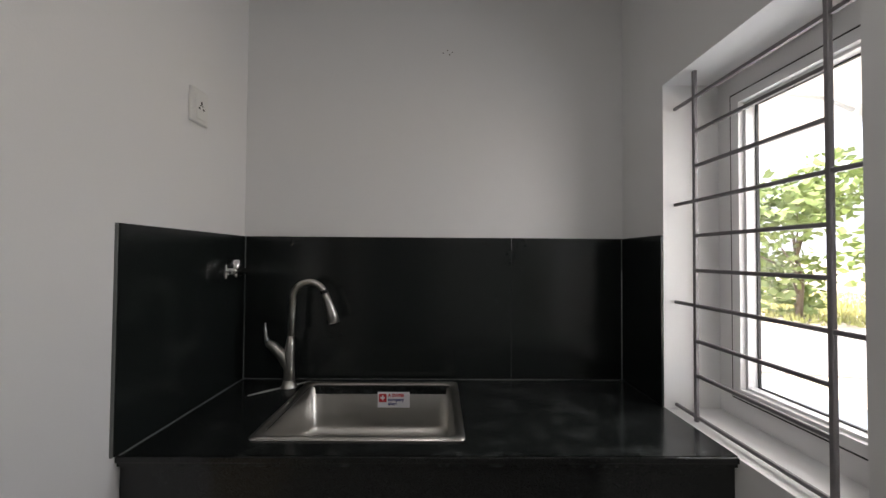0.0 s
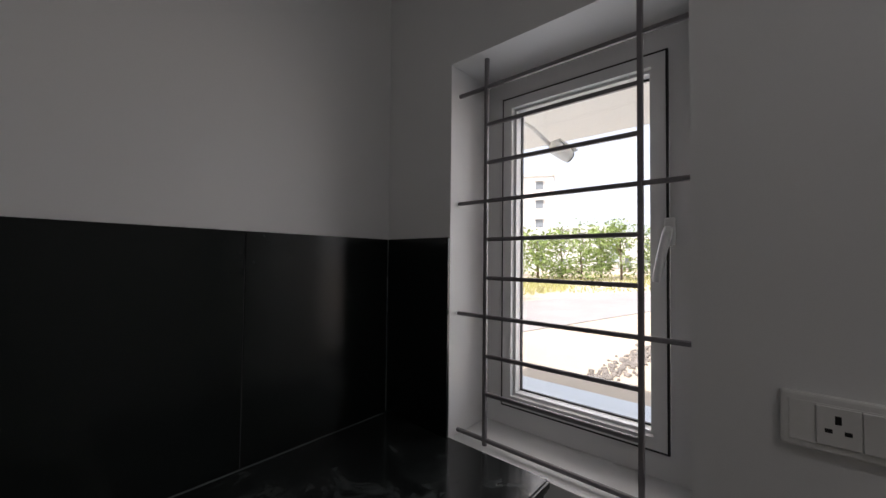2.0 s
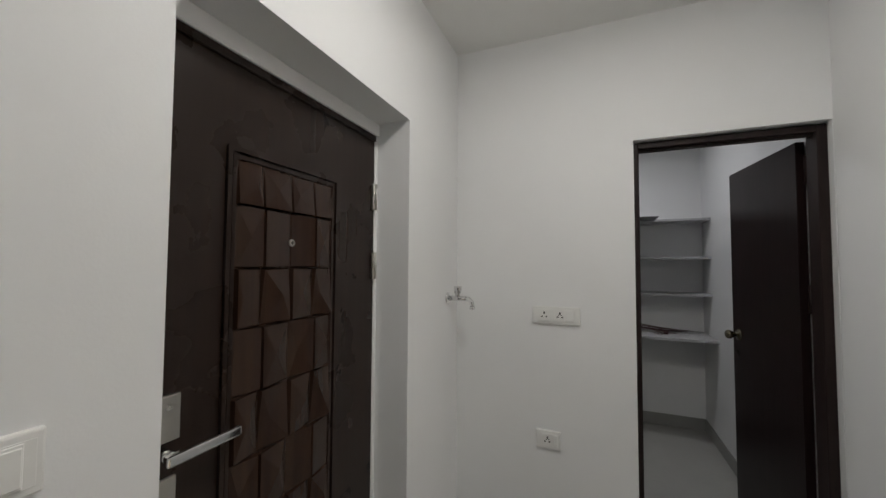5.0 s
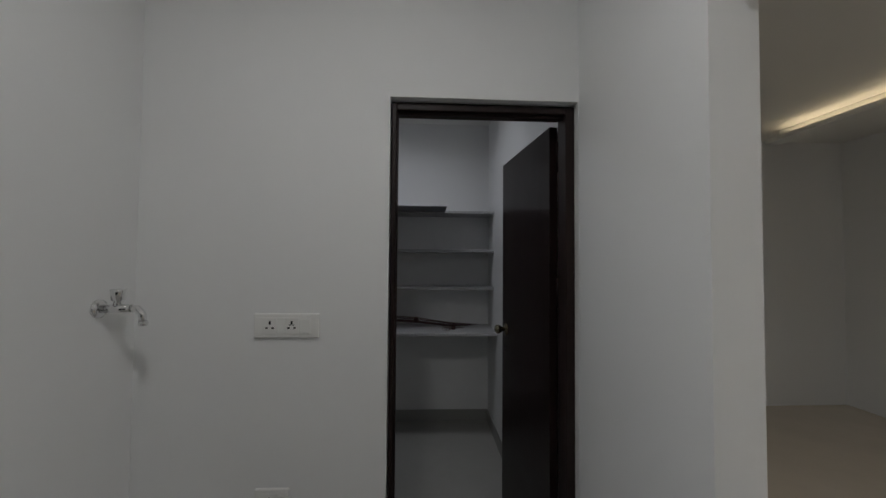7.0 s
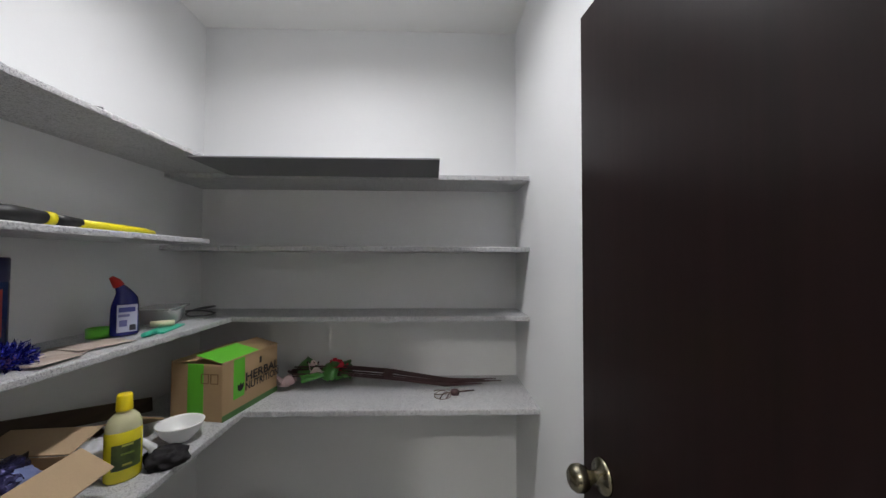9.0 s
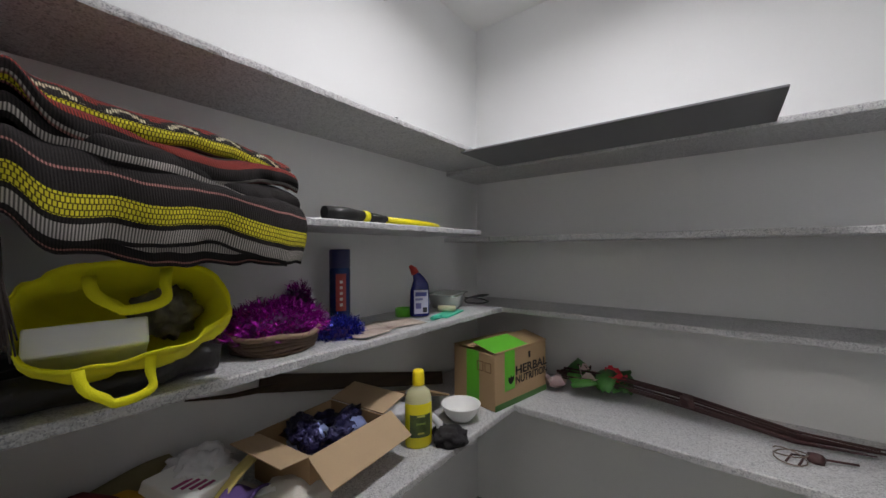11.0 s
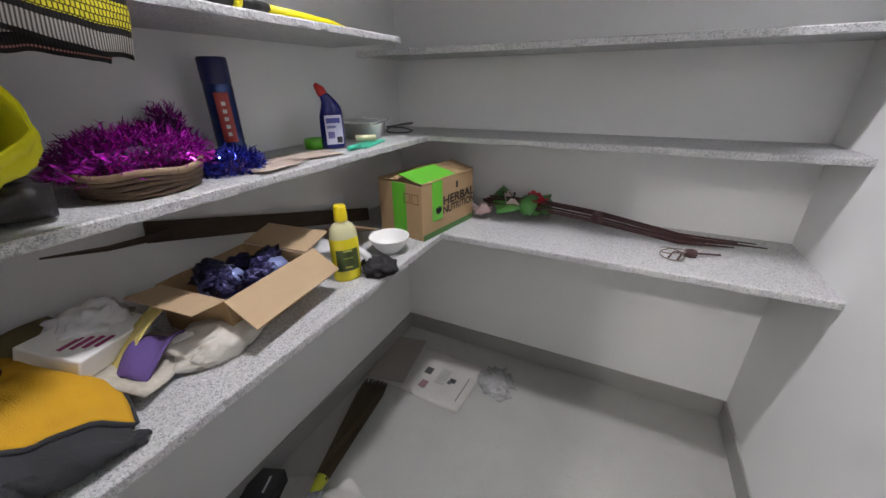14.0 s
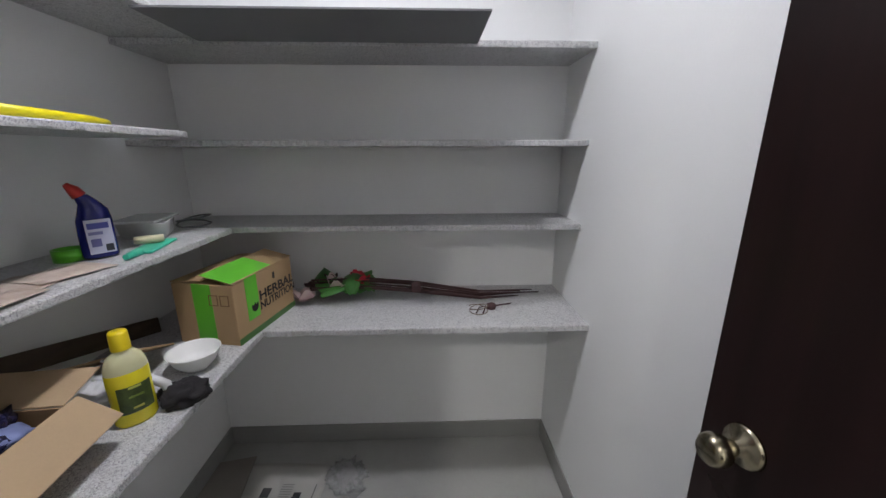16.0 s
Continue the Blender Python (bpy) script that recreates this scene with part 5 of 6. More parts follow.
def tinsel(name, label, center, rx, ry, rz, mat, n, seed):
    rng = random.Random(seed)
    bm = bmesh.new()
    for _ in range(n):
        a, b = rng.uniform(0, 6.283), rng.uniform(-0.2, 1.0)
        k = math.sqrt(max(0, 1 - b * b)) if b > 0 else 1
        p = Vector((rx * k * math.cos(a), ry * k * math.sin(a), rz * (b + 0.2))) * rng.uniform(0.62, 1.06)
        d = Vector((math.cos(a) * k + rng.gauss(0, 0.5), math.sin(a) * k + rng.gauss(0, 0.5), b + rng.gauss(0.2, 0.5))).normalized()
        s = d.cross(Vector((rng.gauss(0, 1), rng.gauss(0, 1), rng.gauss(0, 1)))).normalized() * rng.uniform(0.0010, 0.0024)
        L = rng.uniform(0.010, 0.026)
        e = Vector((rng.gauss(0, 1), rng.gauss(0, 1), rng.gauss(0, 1))) * 0.004
        v = [bm.verts.new(q) for q in (p - s, p + s, p + d * L * 0.5 + s + e, p + d * L * 0.5 - s + e, p + d * L + s * 0.3, p + d * L - s * 0.3)]
        bm.faces.new((v[0], v[1], v[2], v[3]))
        bm.faces.new((v[3], v[2], v[4], v[5]))
    core = lumps(rx * 0.70, ry * 0.70, rz * 0.55, 0.5, 4.0, seed, 3)
    t = thing(name, label, "tinsel", at=Matrix.Translation(center))
    part("tinsel_fringe", bm, mat, t)
    part("core", core, M_TCORE, t)


M_PURPLE = material("purple_foil", (0.55, 0.03, 0.50), 0.25, 0.75, var=0.3, scale=60, bump=0, color2=(0.14, 0.006, 0.17))
M_TCORE = material("dark_garland_core", (0.06, 0.01, 0.07), 0.6, var=0.3, scale=50)
M_BLUEFOIL = material("blue_foil", (0.04, 0.05, 0.42), 0.2, 0.8, var=0.3, scale=60, bump=0)
M_BASKET = material("dark_cane", (0.13, 0.085, 0.055), 0.75, var=0.3, scale=40, bump=0.4, bscale=150)


def basket():
    b = thing("cane_basket", "low round dark cane basket holding tinsel", "basket", at=(-0.160, -3.562, Z3))
    part("base", lathe([(0.0, 0.0), (0.090, 0.0), (0.092, 0.006), (0.0, 0.006)], 32, cap=False), M_BASKET, b)
    for i in range(4):
        r = 0.094 + 0.0035 * i
        part("hoop", tube([(r * math.cos(6.2832 * k / 28), r * math.sin(6.2832 * k / 28), 0.007 + i * 0.0095 + 0.003 * math.sin(k * 0.9 + i)) for k in range(29)], 0.0052, 6), M_BASKET, b)
    part("rim", tube([(0.108 * math.cos(6.2832 * k / 32), 0.108 * math.sin(6.2832 * k / 32), 0.046 + 0.003 * math.sin(k)) for k in range(33)], 0.0065, 8), material("pale_cane", (0.30, 0.21, 0.13), 0.7, var=0.2, scale=40, bump=0.2), b)


basket()
tinsel("purple_tinsel", "heap of shiny purple tinsel garland in a basket", (-0.150, -3.568, Z3 + 0.040), 0.108, 0.126, 0.060, M_PURPLE, 3000, 3)
tinsel("purple_tinsel", "shiny purple tinsel tuft against the wall", (-0.032, -3.705, Z3 + 0.070), 0.024, 0.045, 0.060, M_PURPLE, 380, 6)
tinsel("blue_tinsel", "small blue tinsel bauble beside a spray can", (-0.185, -3.742, Z3), 0.058, 0.066, 0.040, M_BLUEFOIL, 900, 4)
for i, (x, y, r) in enumerate(((-0.175, -3.735, 0.024), (-0.150, -3.775, 0.020))):
    o = part("bauble", lathe([(r * math.sin(math.pi * k / 12), r - r * math.cos(math.pi * k / 12)) for k in range(13)], 18, cap=False), M_BLUEFOIL, smooth=True)
    o.matrix_basis = Matrix.Translation((x, y, Z3 + 0.012))
    tagged(o, "shiny blue christmas bauble in tinsel", "bauble", "blue baubles")
M_PAPER = material("printed_paper", (0.50, 0.44, 0.38), 0.8, var=0.25, scale=18, bump=0.05, color2=(0.30, 0.20, 0.15))
for i, (x, y, a, w, h) in enumerate(((-0.185, -3.88, 10, 0.12, 0.17), (-0.20, -3.97, -14, 0.11, 0.15), (-0.245, -3.80, 6, 0.07, 0.12))):
    o = part("paper", grid(6, 6, lambda u, v, w=w, h=h, i=i: Vector((w * (u - 0.5), h * (v - 0.5), 0.0025 + 0.004 * math.sin(3 * u + i) ** 2 * v)), thick=0.0012), M_PAPER)
    o.matrix_basis = pose(x, y, Z3 + 0.0016 * i, 0, 0, a)
    tagged(o, "sheet of printed brown paper lying flat", "paper", "papers on the shelf")
for i, (x, y, r) in enumerate(((-0.150, -4.075, 0.040), )):
    o = part("tape_roll", lathe([(r * 0.7, 0.0), (r * 0.8, 0.0), (r * 0.8, 0.03), (r * 0.7, 0.03), (r * 0.7, 0.0)], 26, cap=False), M_TAPE)
    o.matrix_basis = pose(-0.110, -4.085, Z3 + 0.0005)
    tagged(o, "roll of green adhesive tape", "tape roll")
mint = plain("mint_plastic", (0.05, 0.50, 0.33), 0.4)
o = part("plastic_scoop", merged(box((-0.030, -0.085, 0), (0.030, 0.085, 0.006), 0.003, 2), tube([(0, 0.08, 0.005), (0.0, 0.15, 0.010)], [0.010, 0.007], 8)), mint)
o.matrix_basis = pose(-0.222, -4.215, Z3 + 0.0005, 0, 0, 14)
tagged(o, "mint green flat plastic scraper", "scraper")
o = part("tape_roll", lathe([(0.026, 0.0), (0.036, 0.0), (0.036, 0.020), (0.026, 0.020), (0.026, 0.0)], 26, cap=False), plain("cream_tape", (0.60, 0.56, 0.36), 0.5))
o.matrix_basis = pose(-0.190, -4.245, Z3 + 0.0065, 6, 4, 0)
tagged(o, "roll of cream masking tape", "tape roll")
tb = thing("plastic_tub", "empty translucent plastic food tub", "tub", at=pose(-0.105, -4.36, Z3, 0, 0, 12))
M_TUB = see_through("cloudy_plastic", (0.80, 0.81, 0.80), 0.25, 0.62)
part("tub", lathe([(0.0, 0.0), (0.060, 0.0), (0.066, 0.01), (0.074, 0.050), (0.074, 0.052), (0.070, 0.050), (0.0, 0.046)], 4, pose(0, 0, 0, 0, 0, 45) @ Matrix.Diagonal((1.1, 1.6, 1.05, 1)), cap=False), M_TUB, tb)
part("lid", box((-0.062, -0.090, 0.0550), (0.062, 0.090, 0.063), 0.003, 2), M_TUB, tb)
cable = part("cable", tube([(-0.150 + 0.045 * math.cos(0.42 * k), -4.525 + (0.060 + 0.004 * (k % 5)) * math.sin(0.42 * k), Z3 + 0.006 + 0.016 * (1 + math.sin(0.21 * k))) for k in range(46)], 0.0032, 7), plain("grey_cable", (0.06, 0.06, 0.065), 0.5))
tagged(cable, "small coil of dark grey cable", "cable")
M_DARKBUNDLE = material("dark_plastic_bundle", (0.020, 0.018, 0.018), 0.45, var=0.3, scale=12, bump=0.5, bscale=40)
bu = thing("black_bundle", "rolled black plastic sheet bundle at the shelf end", "bundle", at=(-0.155, -3.21, Z3))
for i, (dx, dz, rr) in enumerate(((-0.085, 0.030, 0.030), (-0.02, 0.032, 0.032), (0.07, 0.040, 0.040))):
    part("roll", tube([(dx + 0.01 * math.sin(k * 1.3 + i), -0.195 + 0.033 * k, dz + 0.006 * math.sin(k * 0.9 + 2 * i)) for k in range(12)], [rr * (0.8 + 0.2 * math.sin(k * 1.7 + i) ** 2) for k in range(12)], 14), M_DARKBUNDLE, bu)


# ---- yellow bag ----
def yellow_bag():
    M_Y = material("yellow_nonwoven_fabric", (0.86, 0.82, 0.008), 0.8, var=0.08, scale=10, bump=0.3, bscale=500)
    m = pose(-0.196, -3.272, Z3 + 0.080, -12, -60, 4)
    b = thing("shopping_bag", "open bright yellow fabric shopping bag lying on its side", "bag", at=m)
    W, T, N = 0.130, 0.070, 64

    def ring(z, k):
        out = []
        for i in range(N):
            a = 6.2832 * i / N
            c, s = math.cos(a), math.sin(a)
            x = T * k * math.copysign(abs(c) ** 0.72, c)
            y = W * k * math.copysign(abs(s) ** 0.80, s)
            n = 0.010 * _nz.noise(Vector((c * 2.2, s * 2.2, z * 14))) + 0.007 * _nz.noise(Vector((c * 5.0 + 3, s * 5.0, z * 22)))
            # the front edge sags between the handle's ends, the back stands up
            sag = -0.010 * max(0, -c) * abs(s) + 0.006 * c
            out.append((x + n + sag, y + n * 0.8, z + 0.008 * math.sin(2 * a + 0.6) + 0.006 * _nz.noise(Vector((c * 3, s * 3, 7)))))
        return out
    bm = bmesh.new()
    zs = ((0.160, 1.0), (0.145, 1.0), (0.13, 1.01), (0.11, 1.02), (0.09, 1.0), (0.07, 0.94), (0.045, 0.84), (0.02, 0.72), (0.0, 0.55))
    rs = [[bm.verts.new(p) for p in ring(z, k)] for z, k in zs]
    for p, q in zip(rs, rs[1:]):
        for i in range(N):
            bm.faces.new((p[i], p[(i + 1) % N], q[(i + 1) % N], q[i])).smooth = True
    bm.faces.new(rs[-1])
    bm.normal_update()
    bmesh.ops.solidify(bm, geom=bm.faces[:], thickness=0.0015)
    part("body", bm, M_Y, b)
    hm = bmesh.new()
    ra, rb = [[hm.verts.new(p) for p in ring(z, k)] for z, k in ((0.162, 1.018), (0.138, 1.022))]
    for i in range(N):
        hm.faces.new((ra[i], ra[(i + 1) % N], rb[(i + 1) % N], rb[i])).smooth = True
    hm.normal_update()
    bmesh.ops.solidify(hm, geom=hm.faces[:], thickness=0.002)
    part("hem", hm, M_Y, b)

    def strap(c, side, drop, hw, length, tuck, wide):
        """A flat handle: ends at c +- side * hw, the bow towards drop."""
        c, side, drop, tuck = Vector(c), Vector(side).normalized(), Vector(drop).normalized(), Vector(tuck)
        bm = bmesh.new()
        line = [(c + side * hw + tuck, side)]
        for i in range(19):
            q = math.pi * i / 18
            p = c + side * hw * math.copysign(abs(math.cos(q)) ** 0.55, math.cos(q)) * (1 - 0.18 * math.sin(q)) + drop * length * math.sin(q) ** 0.75
            line.append((p + side * 0.004 * math.sin(5 * q), side * math.cos(q) + drop * math.sin(q)))
        line.append((c - side * hw + tuck, -side))
        prev = None
        for p, n in line:
            n = n.normalized() * wide
            cur = (bm.verts.new(p - n), bm.verts.new(p + n))
            if prev:
                bm.faces.new((prev[0], prev[1], cur[1], cur[0])).smooth = True
            prev = cur
        bm.normal_update()
        bmesh.ops.solidify(bm, geom=bm.faces[:], thickness=0.0015)
        part("handle", bm, M_Y, b)
    # one handle hangs down over the front rim, the other flops across the mouth
    strap((-T - 0.008, 0.030, 0.158), (0, 1, 0), (-0.87, -0.12, -0.42), 0.040, 0.060, (0.002, 0, -0.020), 0.0068)
    strap((T - 0.010, -0.004, 0.166), (0, 1, 0), (-1.0, -0.05, 0.02), 0.048, 0.066, (0.004, 0, -0.03), 0.0085)
    wb = thing("white_box", "plain white carton inside the yellow bag", "box", at=m @ pose(0.004, 0.022, 0, 0, 0, -6))
    part("body", box((-0.054, -0.040, 0.060), (-0.010, 0.096, 0.132), 0.003, 2), M_PLASTIC, wb)
    part("lid", box((-0.0545, -0.0405, 0.1325), (-0.0095, 0.0965, 0.140), 0.003, 2), M_PLASTIC, wb)
    g = part("grey_wrapping", lumps(0.045, 0.050, 0.045, 0.35, 3.0, 12.0, 4), material("grey_print_wrapping", (0.13, 0.12, 0.09), 0.6, var=0.6, scale=40, bump=0.2))
    g.matrix_basis = m @ pose(0.018, -0.050, 0.040)
    tagged(g, "crumpled grey printed wrapping inside the bag", "wrapping")


yellow_bag()


# ---- blanket ----
def blanket_mat(bands, width, length, zig=0.0):
    """Woven bands: bands of (metres from the hem, colour, netted)."""
    m = bpy.data.materials.new("woven_blanket")
    m.use_nodes = True
    nt = m.node_tree
    b = nt.nodes["Principled BSDF"]
    b.inputs["Roughness"].default_value = 0.95
    uv = nt.nodes.new("ShaderNodeUVMap")
    mp = nt.nodes.new("ShaderNodeMapping")
    mp.inputs["Scale"].default_value = (width, length, 1)
    nt.links.new(uv.outputs[0], mp.inputs["Vector"])
    sep = nt.nodes.new("ShaderNodeSeparateXYZ")
    nt.links.new(mp.outputs[0], sep.inputs[0])

    def math_node(op, a, v):
        n = nt.nodes.new("ShaderNodeMath")
        n.operation = op
        nt.links.new(a, n.inputs[0])
        if hasattr(v, "is_linked"):
            nt.links.new(v, n.inputs[1])
        else:
            n.inputs[1].default_value = v
        return n.outputs[0]
    v = sep.outputs[1]
    if zig:
        # stepped zigzag
        step = math_node("SNAP", math_node("PINGPONG", sep.outputs[0], 0.035), 0.007)
        v = math_node("ADD", v, math_node("MULTIPLY", math_node("MULTIPLY", step, zig), math_node("GREATER_THAN", v, 0.034)))
    cr = nt.nodes.new("ShaderNodeValToRGB")
    cr.color_ramp.interpolation = "CONSTANT"
    el = cr.color_ramp.elements
    for i, (p, c, net) in enumerate(bands):
        e = el[i] if i < 2 else el.new(min(1.0, p / length))
        e.position = min(1.0, p / length)
        e.color = (*c, 1.0 if net else 0.0)
    nt.links.new(math_node("DIVIDE", v, length), cr.inputs[0])
    wv = nt.nodes.new("ShaderNodeTexWave")
    wv.inputs["Scale"].default_value = 95.0
    wv.inputs["Distortion"].default_value = 1.2
    wv.inputs["Detail Scale"].default_value = 40.0
    wv.bands_direction = "X"
    nt.links.new(mp.outputs[0], wv.inputs["Vector"])
    rib = nt.nodes.new("ShaderNodeMapRange")
    rib.inputs["To Min"].default_value, rib.inputs["To Max"].default_value = 0.12, 1.2
    nt.links.new(wv.outputs["Fac"], rib.inputs["Value"])
    bk = nt.nodes.new("ShaderNodeTexBrick")
    bk.inputs["Scale"].default_value = 118.0
    bk.inputs["Brick Width"].default_value, bk.inputs["Row Height"].default_value = 0.52, 0.85
    bk.inputs["Mortar Size"].default_value, bk.inputs["Mortar Smooth"].default_value = 0.10, 0.3
    bk.inputs["Color1"].default_value = (1, 1, 1, 1)
    bk.inputs["Color2"].default_value = (0.8, 0.8, 0.7, 1)
    bk.inputs["Mortar"].default_value = (0.10, 0.09, 0.08, 1)
    nt.links.new(mp.outputs[0], bk.inputs["Vector"])
    weave = nt.nodes.new("ShaderNodeMix")
    weave.data_type = "RGBA"
    nt.links.new(cr.outputs["Alpha"], weave.inputs["Factor"])
    nt.links.new(rib.outputs[0], weave.inputs["A"])
    nt.links.new(bk.outputs["Color"], weave.inputs["B"])
    mix = nt.nodes.new("ShaderNodeMix")
    mix.data_type, mix.blend_type = "RGBA", "MULTIPLY"
    mix.inputs["Factor"].default_value = 1.0
    nt.links.new(cr.outputs[0], mix.inputs["A"])
    nt.links.new(weave.outputs["Result"], mix.inputs["B"])
    nt.links.new(mix.outputs["Result"], b.inputs["Base Color"])
    bp = nt.nodes.new("ShaderNodeBump")
    bp.inputs["Strength"].default_value, bp.inputs["Distance"].default_value = 0.4, 0.002
    nt.links.new(weave.outputs["Result"], bp.inputs["Height"])
    nt.links.new(bp.outputs["Normal"], b.inputs["Normal"])
    return m


def blanket():
    b = thing("folded_blanket", "folded woven blanket with yellow, red and black bands", "blanket", at=(-0.02, -3.02, Z2))
    y_len = 0.475
    yel, blk, gry, red, crm, pnk = (0.74, 0.66, 0.03), (0.013, 0.009, 0.009), (0.42, 0.39, 0.36), (0.24, 0.022, 0.014), (0.58, 0.53, 0.36), (0.34, 0.15, 0.13)

    def layer(path, bands, seed, wave, zig=0.0, u1=1.0, label=""):
        """One hanging layer: path of (x, z) from the hem up over the shelf to the back."""
        L = sum(math.dist(p, q) for p, q in zip(path, path[1:]))
        cuts = [0.0]
        for p, q in zip(path, path[1:]):
            cuts.append(cuts[-1] + math.dist(p, q) / L)

        def f(u, v):
            i = max(k for k in range(len(path) - 1) if cuts[k] <= v + 1e-9)
            t = min(1.0, (v - cuts[i]) / (cuts[i + 1] - cuts[i]))
            p0, p1, p2, p3 = path[max(i - 1, 0)], path[i], path[i + 1], path[min(i + 2, len(path) - 1)]
            x, z = [0.5 * (2 * p1[k] + (p2[k] - p0[k]) * t + (2 * p0[k] - 5 * p1[k] + 4 * p2[k] - p3[k]) * t * t + (3 * p1[k] - p0[k] - 3 * p2[k] + p3[k]) * t ** 3) for k in (0, 1)]
            free = max(0.0, 1 - v / 0.42)
            n = 0.022 * _nz.noise(Vector((u * 5, v * 1.5, seed))) + 0.009 * _nz.noise(Vector((u * 14, v * 5, seed + 9)))
            curl = math.exp(-((u - 0.13) / 0.055) ** 2) - 0.8 * math.exp(-((u - 0.03) / 0.05) ** 2)
            x += free * (n * wave + 0.066 * curl * wave) + 0.018 * free * max(0, (u - 0.85) / 0.15) ** 2
            z += free * (0.012 * math.sin(u * 8 + seed) * wave + 0.030 * max(0.0, 0.3 - u) + n * 0.6) + 0.35 * n * (1 - free) * min(1.0, max(0.0, 2.4 * (1 - v)))
            z += free * wave * (0.040 * math.exp(-((u - 0.20) / 0.05) ** 2) - 0.030 * math.exp(-((u - 0.115) / 0.035) ** 2) + 0.045 * math.exp(-((u - 0.03) / 0.04) ** 2))
            z += min(1.0, 2.0 * max(0.0, 1 - v / 0.6)) * (0.034 - 0.062 * u)
            y = -y_len * u * u1 + 0.010 * _nz.noise(Vector((v * 9, u * 2, seed + 3))) * u
            return Vector((x, y, max(z, 0.003) if x > -0.285 else z))
        part("fold", grid(110, 40, f, thick=0.0035), blanket_mat(bands, y_len, L, zig), b, label)
    net = True
    # lowest layer, its hem hanging under the shelf edge
    layer([(-0.372, -0.092), (-0.380, -0.060), (-0.378, -0.020), (-0.345, 0.010), (-0.28, 0.016), (-0.02, 0.012)],
          [(0, blk, 0), (0.006, pnk, 0), (0.010, blk, 0), (0.022, gry, 0), (0.040, blk, 0)], 0.7, 0.9, u1=0.97)
    layer([(-0.398, -0.078), (-0.408, -0.050), (-0.412, -0.015), (-0.400, 0.025), (-0.355, 0.046), (-0.25, 0.044), (-0.02, 0.040)],
          [(0, blk, 0), (0.007, gry, 0), (0.025, blk, 0), (0.033, yel, net), (0.060, blk, 0), (0.088, pnk, 0), (0.092, blk, 0)], 2.3, 0.8)
    layer([(-0.388, 0.018), (-0.396, 0.034), (-0.390, 0.056), (-0.350, 0.072), (-0.25, 0.074), (-0.02, 0.070)],
          [(0, blk, 0), (0.010, gry, 0), (0.022, blk, 0)], 4.1, 1.1, u1=0.985)
    layer([(-0.378, 0.050), (-0.388, 0.066), (-0.380, 0.086), (-0.335, 0.102), (-0.24, 0.104), (-0.02, 0.098)],
          [(0, pnk, 0), (0.004, gry, 0), (0.010, blk, 0), (0.030, red, 0), (0.06, blk, 0)], 6.4, 1.2, u1=1.0)
    layer([(-0.362, 0.078), (-0.372, 0.094), (-0.358, 0.118), (-0.305, 0.138), (-0.21, 0.148), (-0.02, 0.135)],
          [(0, pnk, 0), (0.004, yel, net), (0.030, blk, 0), (0.044, crm, 0), (0.052, blk, 0), (0.066, red, 0), (0.112, crm, 0), (0.120, yel, net), (0.140, red, 0)], 8.8, 0.8, 0.9, u1=0.99)
    rng = random.Random(8)
    tas = fabric("dark_tassel", (0.035, 0.025, 0.02))
    tay = fabric("green_yellow_tassel", (0.22, 0.20, 0.03), 0.3)
    for i, (x, y, z, L, mt) in enumerate(((-0.372, -0.020, -0.050, 0.09, tay), (-0.374, -0.075, -0.060, 0.10, tas), (-0.376, -0.090, -0.062, 0.14, tas), (-0.370, 0.004, -0.045, 0.07, tay))):
        bm = bmesh.new()
        for k in range(14):
            e = Vector((rng.gauss(0, 0.006), rng.gauss(0, 0.008), 0))
            join(bm, tube([Vector((x, y, z)) + e * 0.3, Vector((x - 0.004, y, z - L * 0.35)) + e * 0.6, Vector((x - 0.006, y - 0.01, z - L * rng.uniform(0.7, 1.05))) + e], [0.0022, 0.0024, 0.0010], 5))
        part("tassel", bm, mt, b)


blanket()


def duster():
    d = thing("brush_handle", "black and yellow plastic brush handle on the shelf", "brush")
    bl = plain("black_grip", (0.014, 0.014, 0.014), 0.45)
    ye = plain("yellow_plastic", (0.80, 0.70, 0.01), 0.4)
    z = Z2
    part("grip", tube([(-0.262, -3.640, z + 0.018), (-0.262, -3.70, z + 0.019), (-0.258, -3.77, z + 0.017)], [0.017, 0.018, 0.015], 14), bl, d)
    part("collar", tube([(-0.258, -3.765, z + 0.017), (-0.257, -3.785, z + 0.016)], 0.0165, 14), ye, d)
    part("neck", tube([(-0.257, -3.784, z + 0.016), (-0.253, -3.860, z + 0.014)], [0.014, 0.011], 14), bl, d)
    part("blade", tube([(-0.253, -3.855, z + 0.013), (-0.245, -3.98, z + 0.012), (-0.225, -4.10, z + 0.011), (-0.200, -4.175, z + 0.010)], [0.011, 0.0105, 0.0105, 0.009], 12), ye, d)


duster()
sm = part("broken_tile", box((-0.06, -0.05, 0.0), (0.06, 0.05, 0.010), 0.001), M_SHEET)
sm.matrix_basis = pose(-0.20, -3.90, Z1 + 0.001, 8, -4, 30)
tagged(sm, "small dark grey offcut on the top shelf", "offcut")


jb = thing("junction_box", "small white electrical box high on the pantry wall", "junction box", at=(0.0, -4.055, 2.405))
part("body", box((-0.030, -0.043, 0.0), (0.0, 0.043, 0.090), 0.004, 2), M_PLASTIC, jb)
part("cover", box((-0.0345, -0.040, 0.003), (-0.0305, 0.040, 0.087), 0.002, 2), M_PLASTIC, jb)


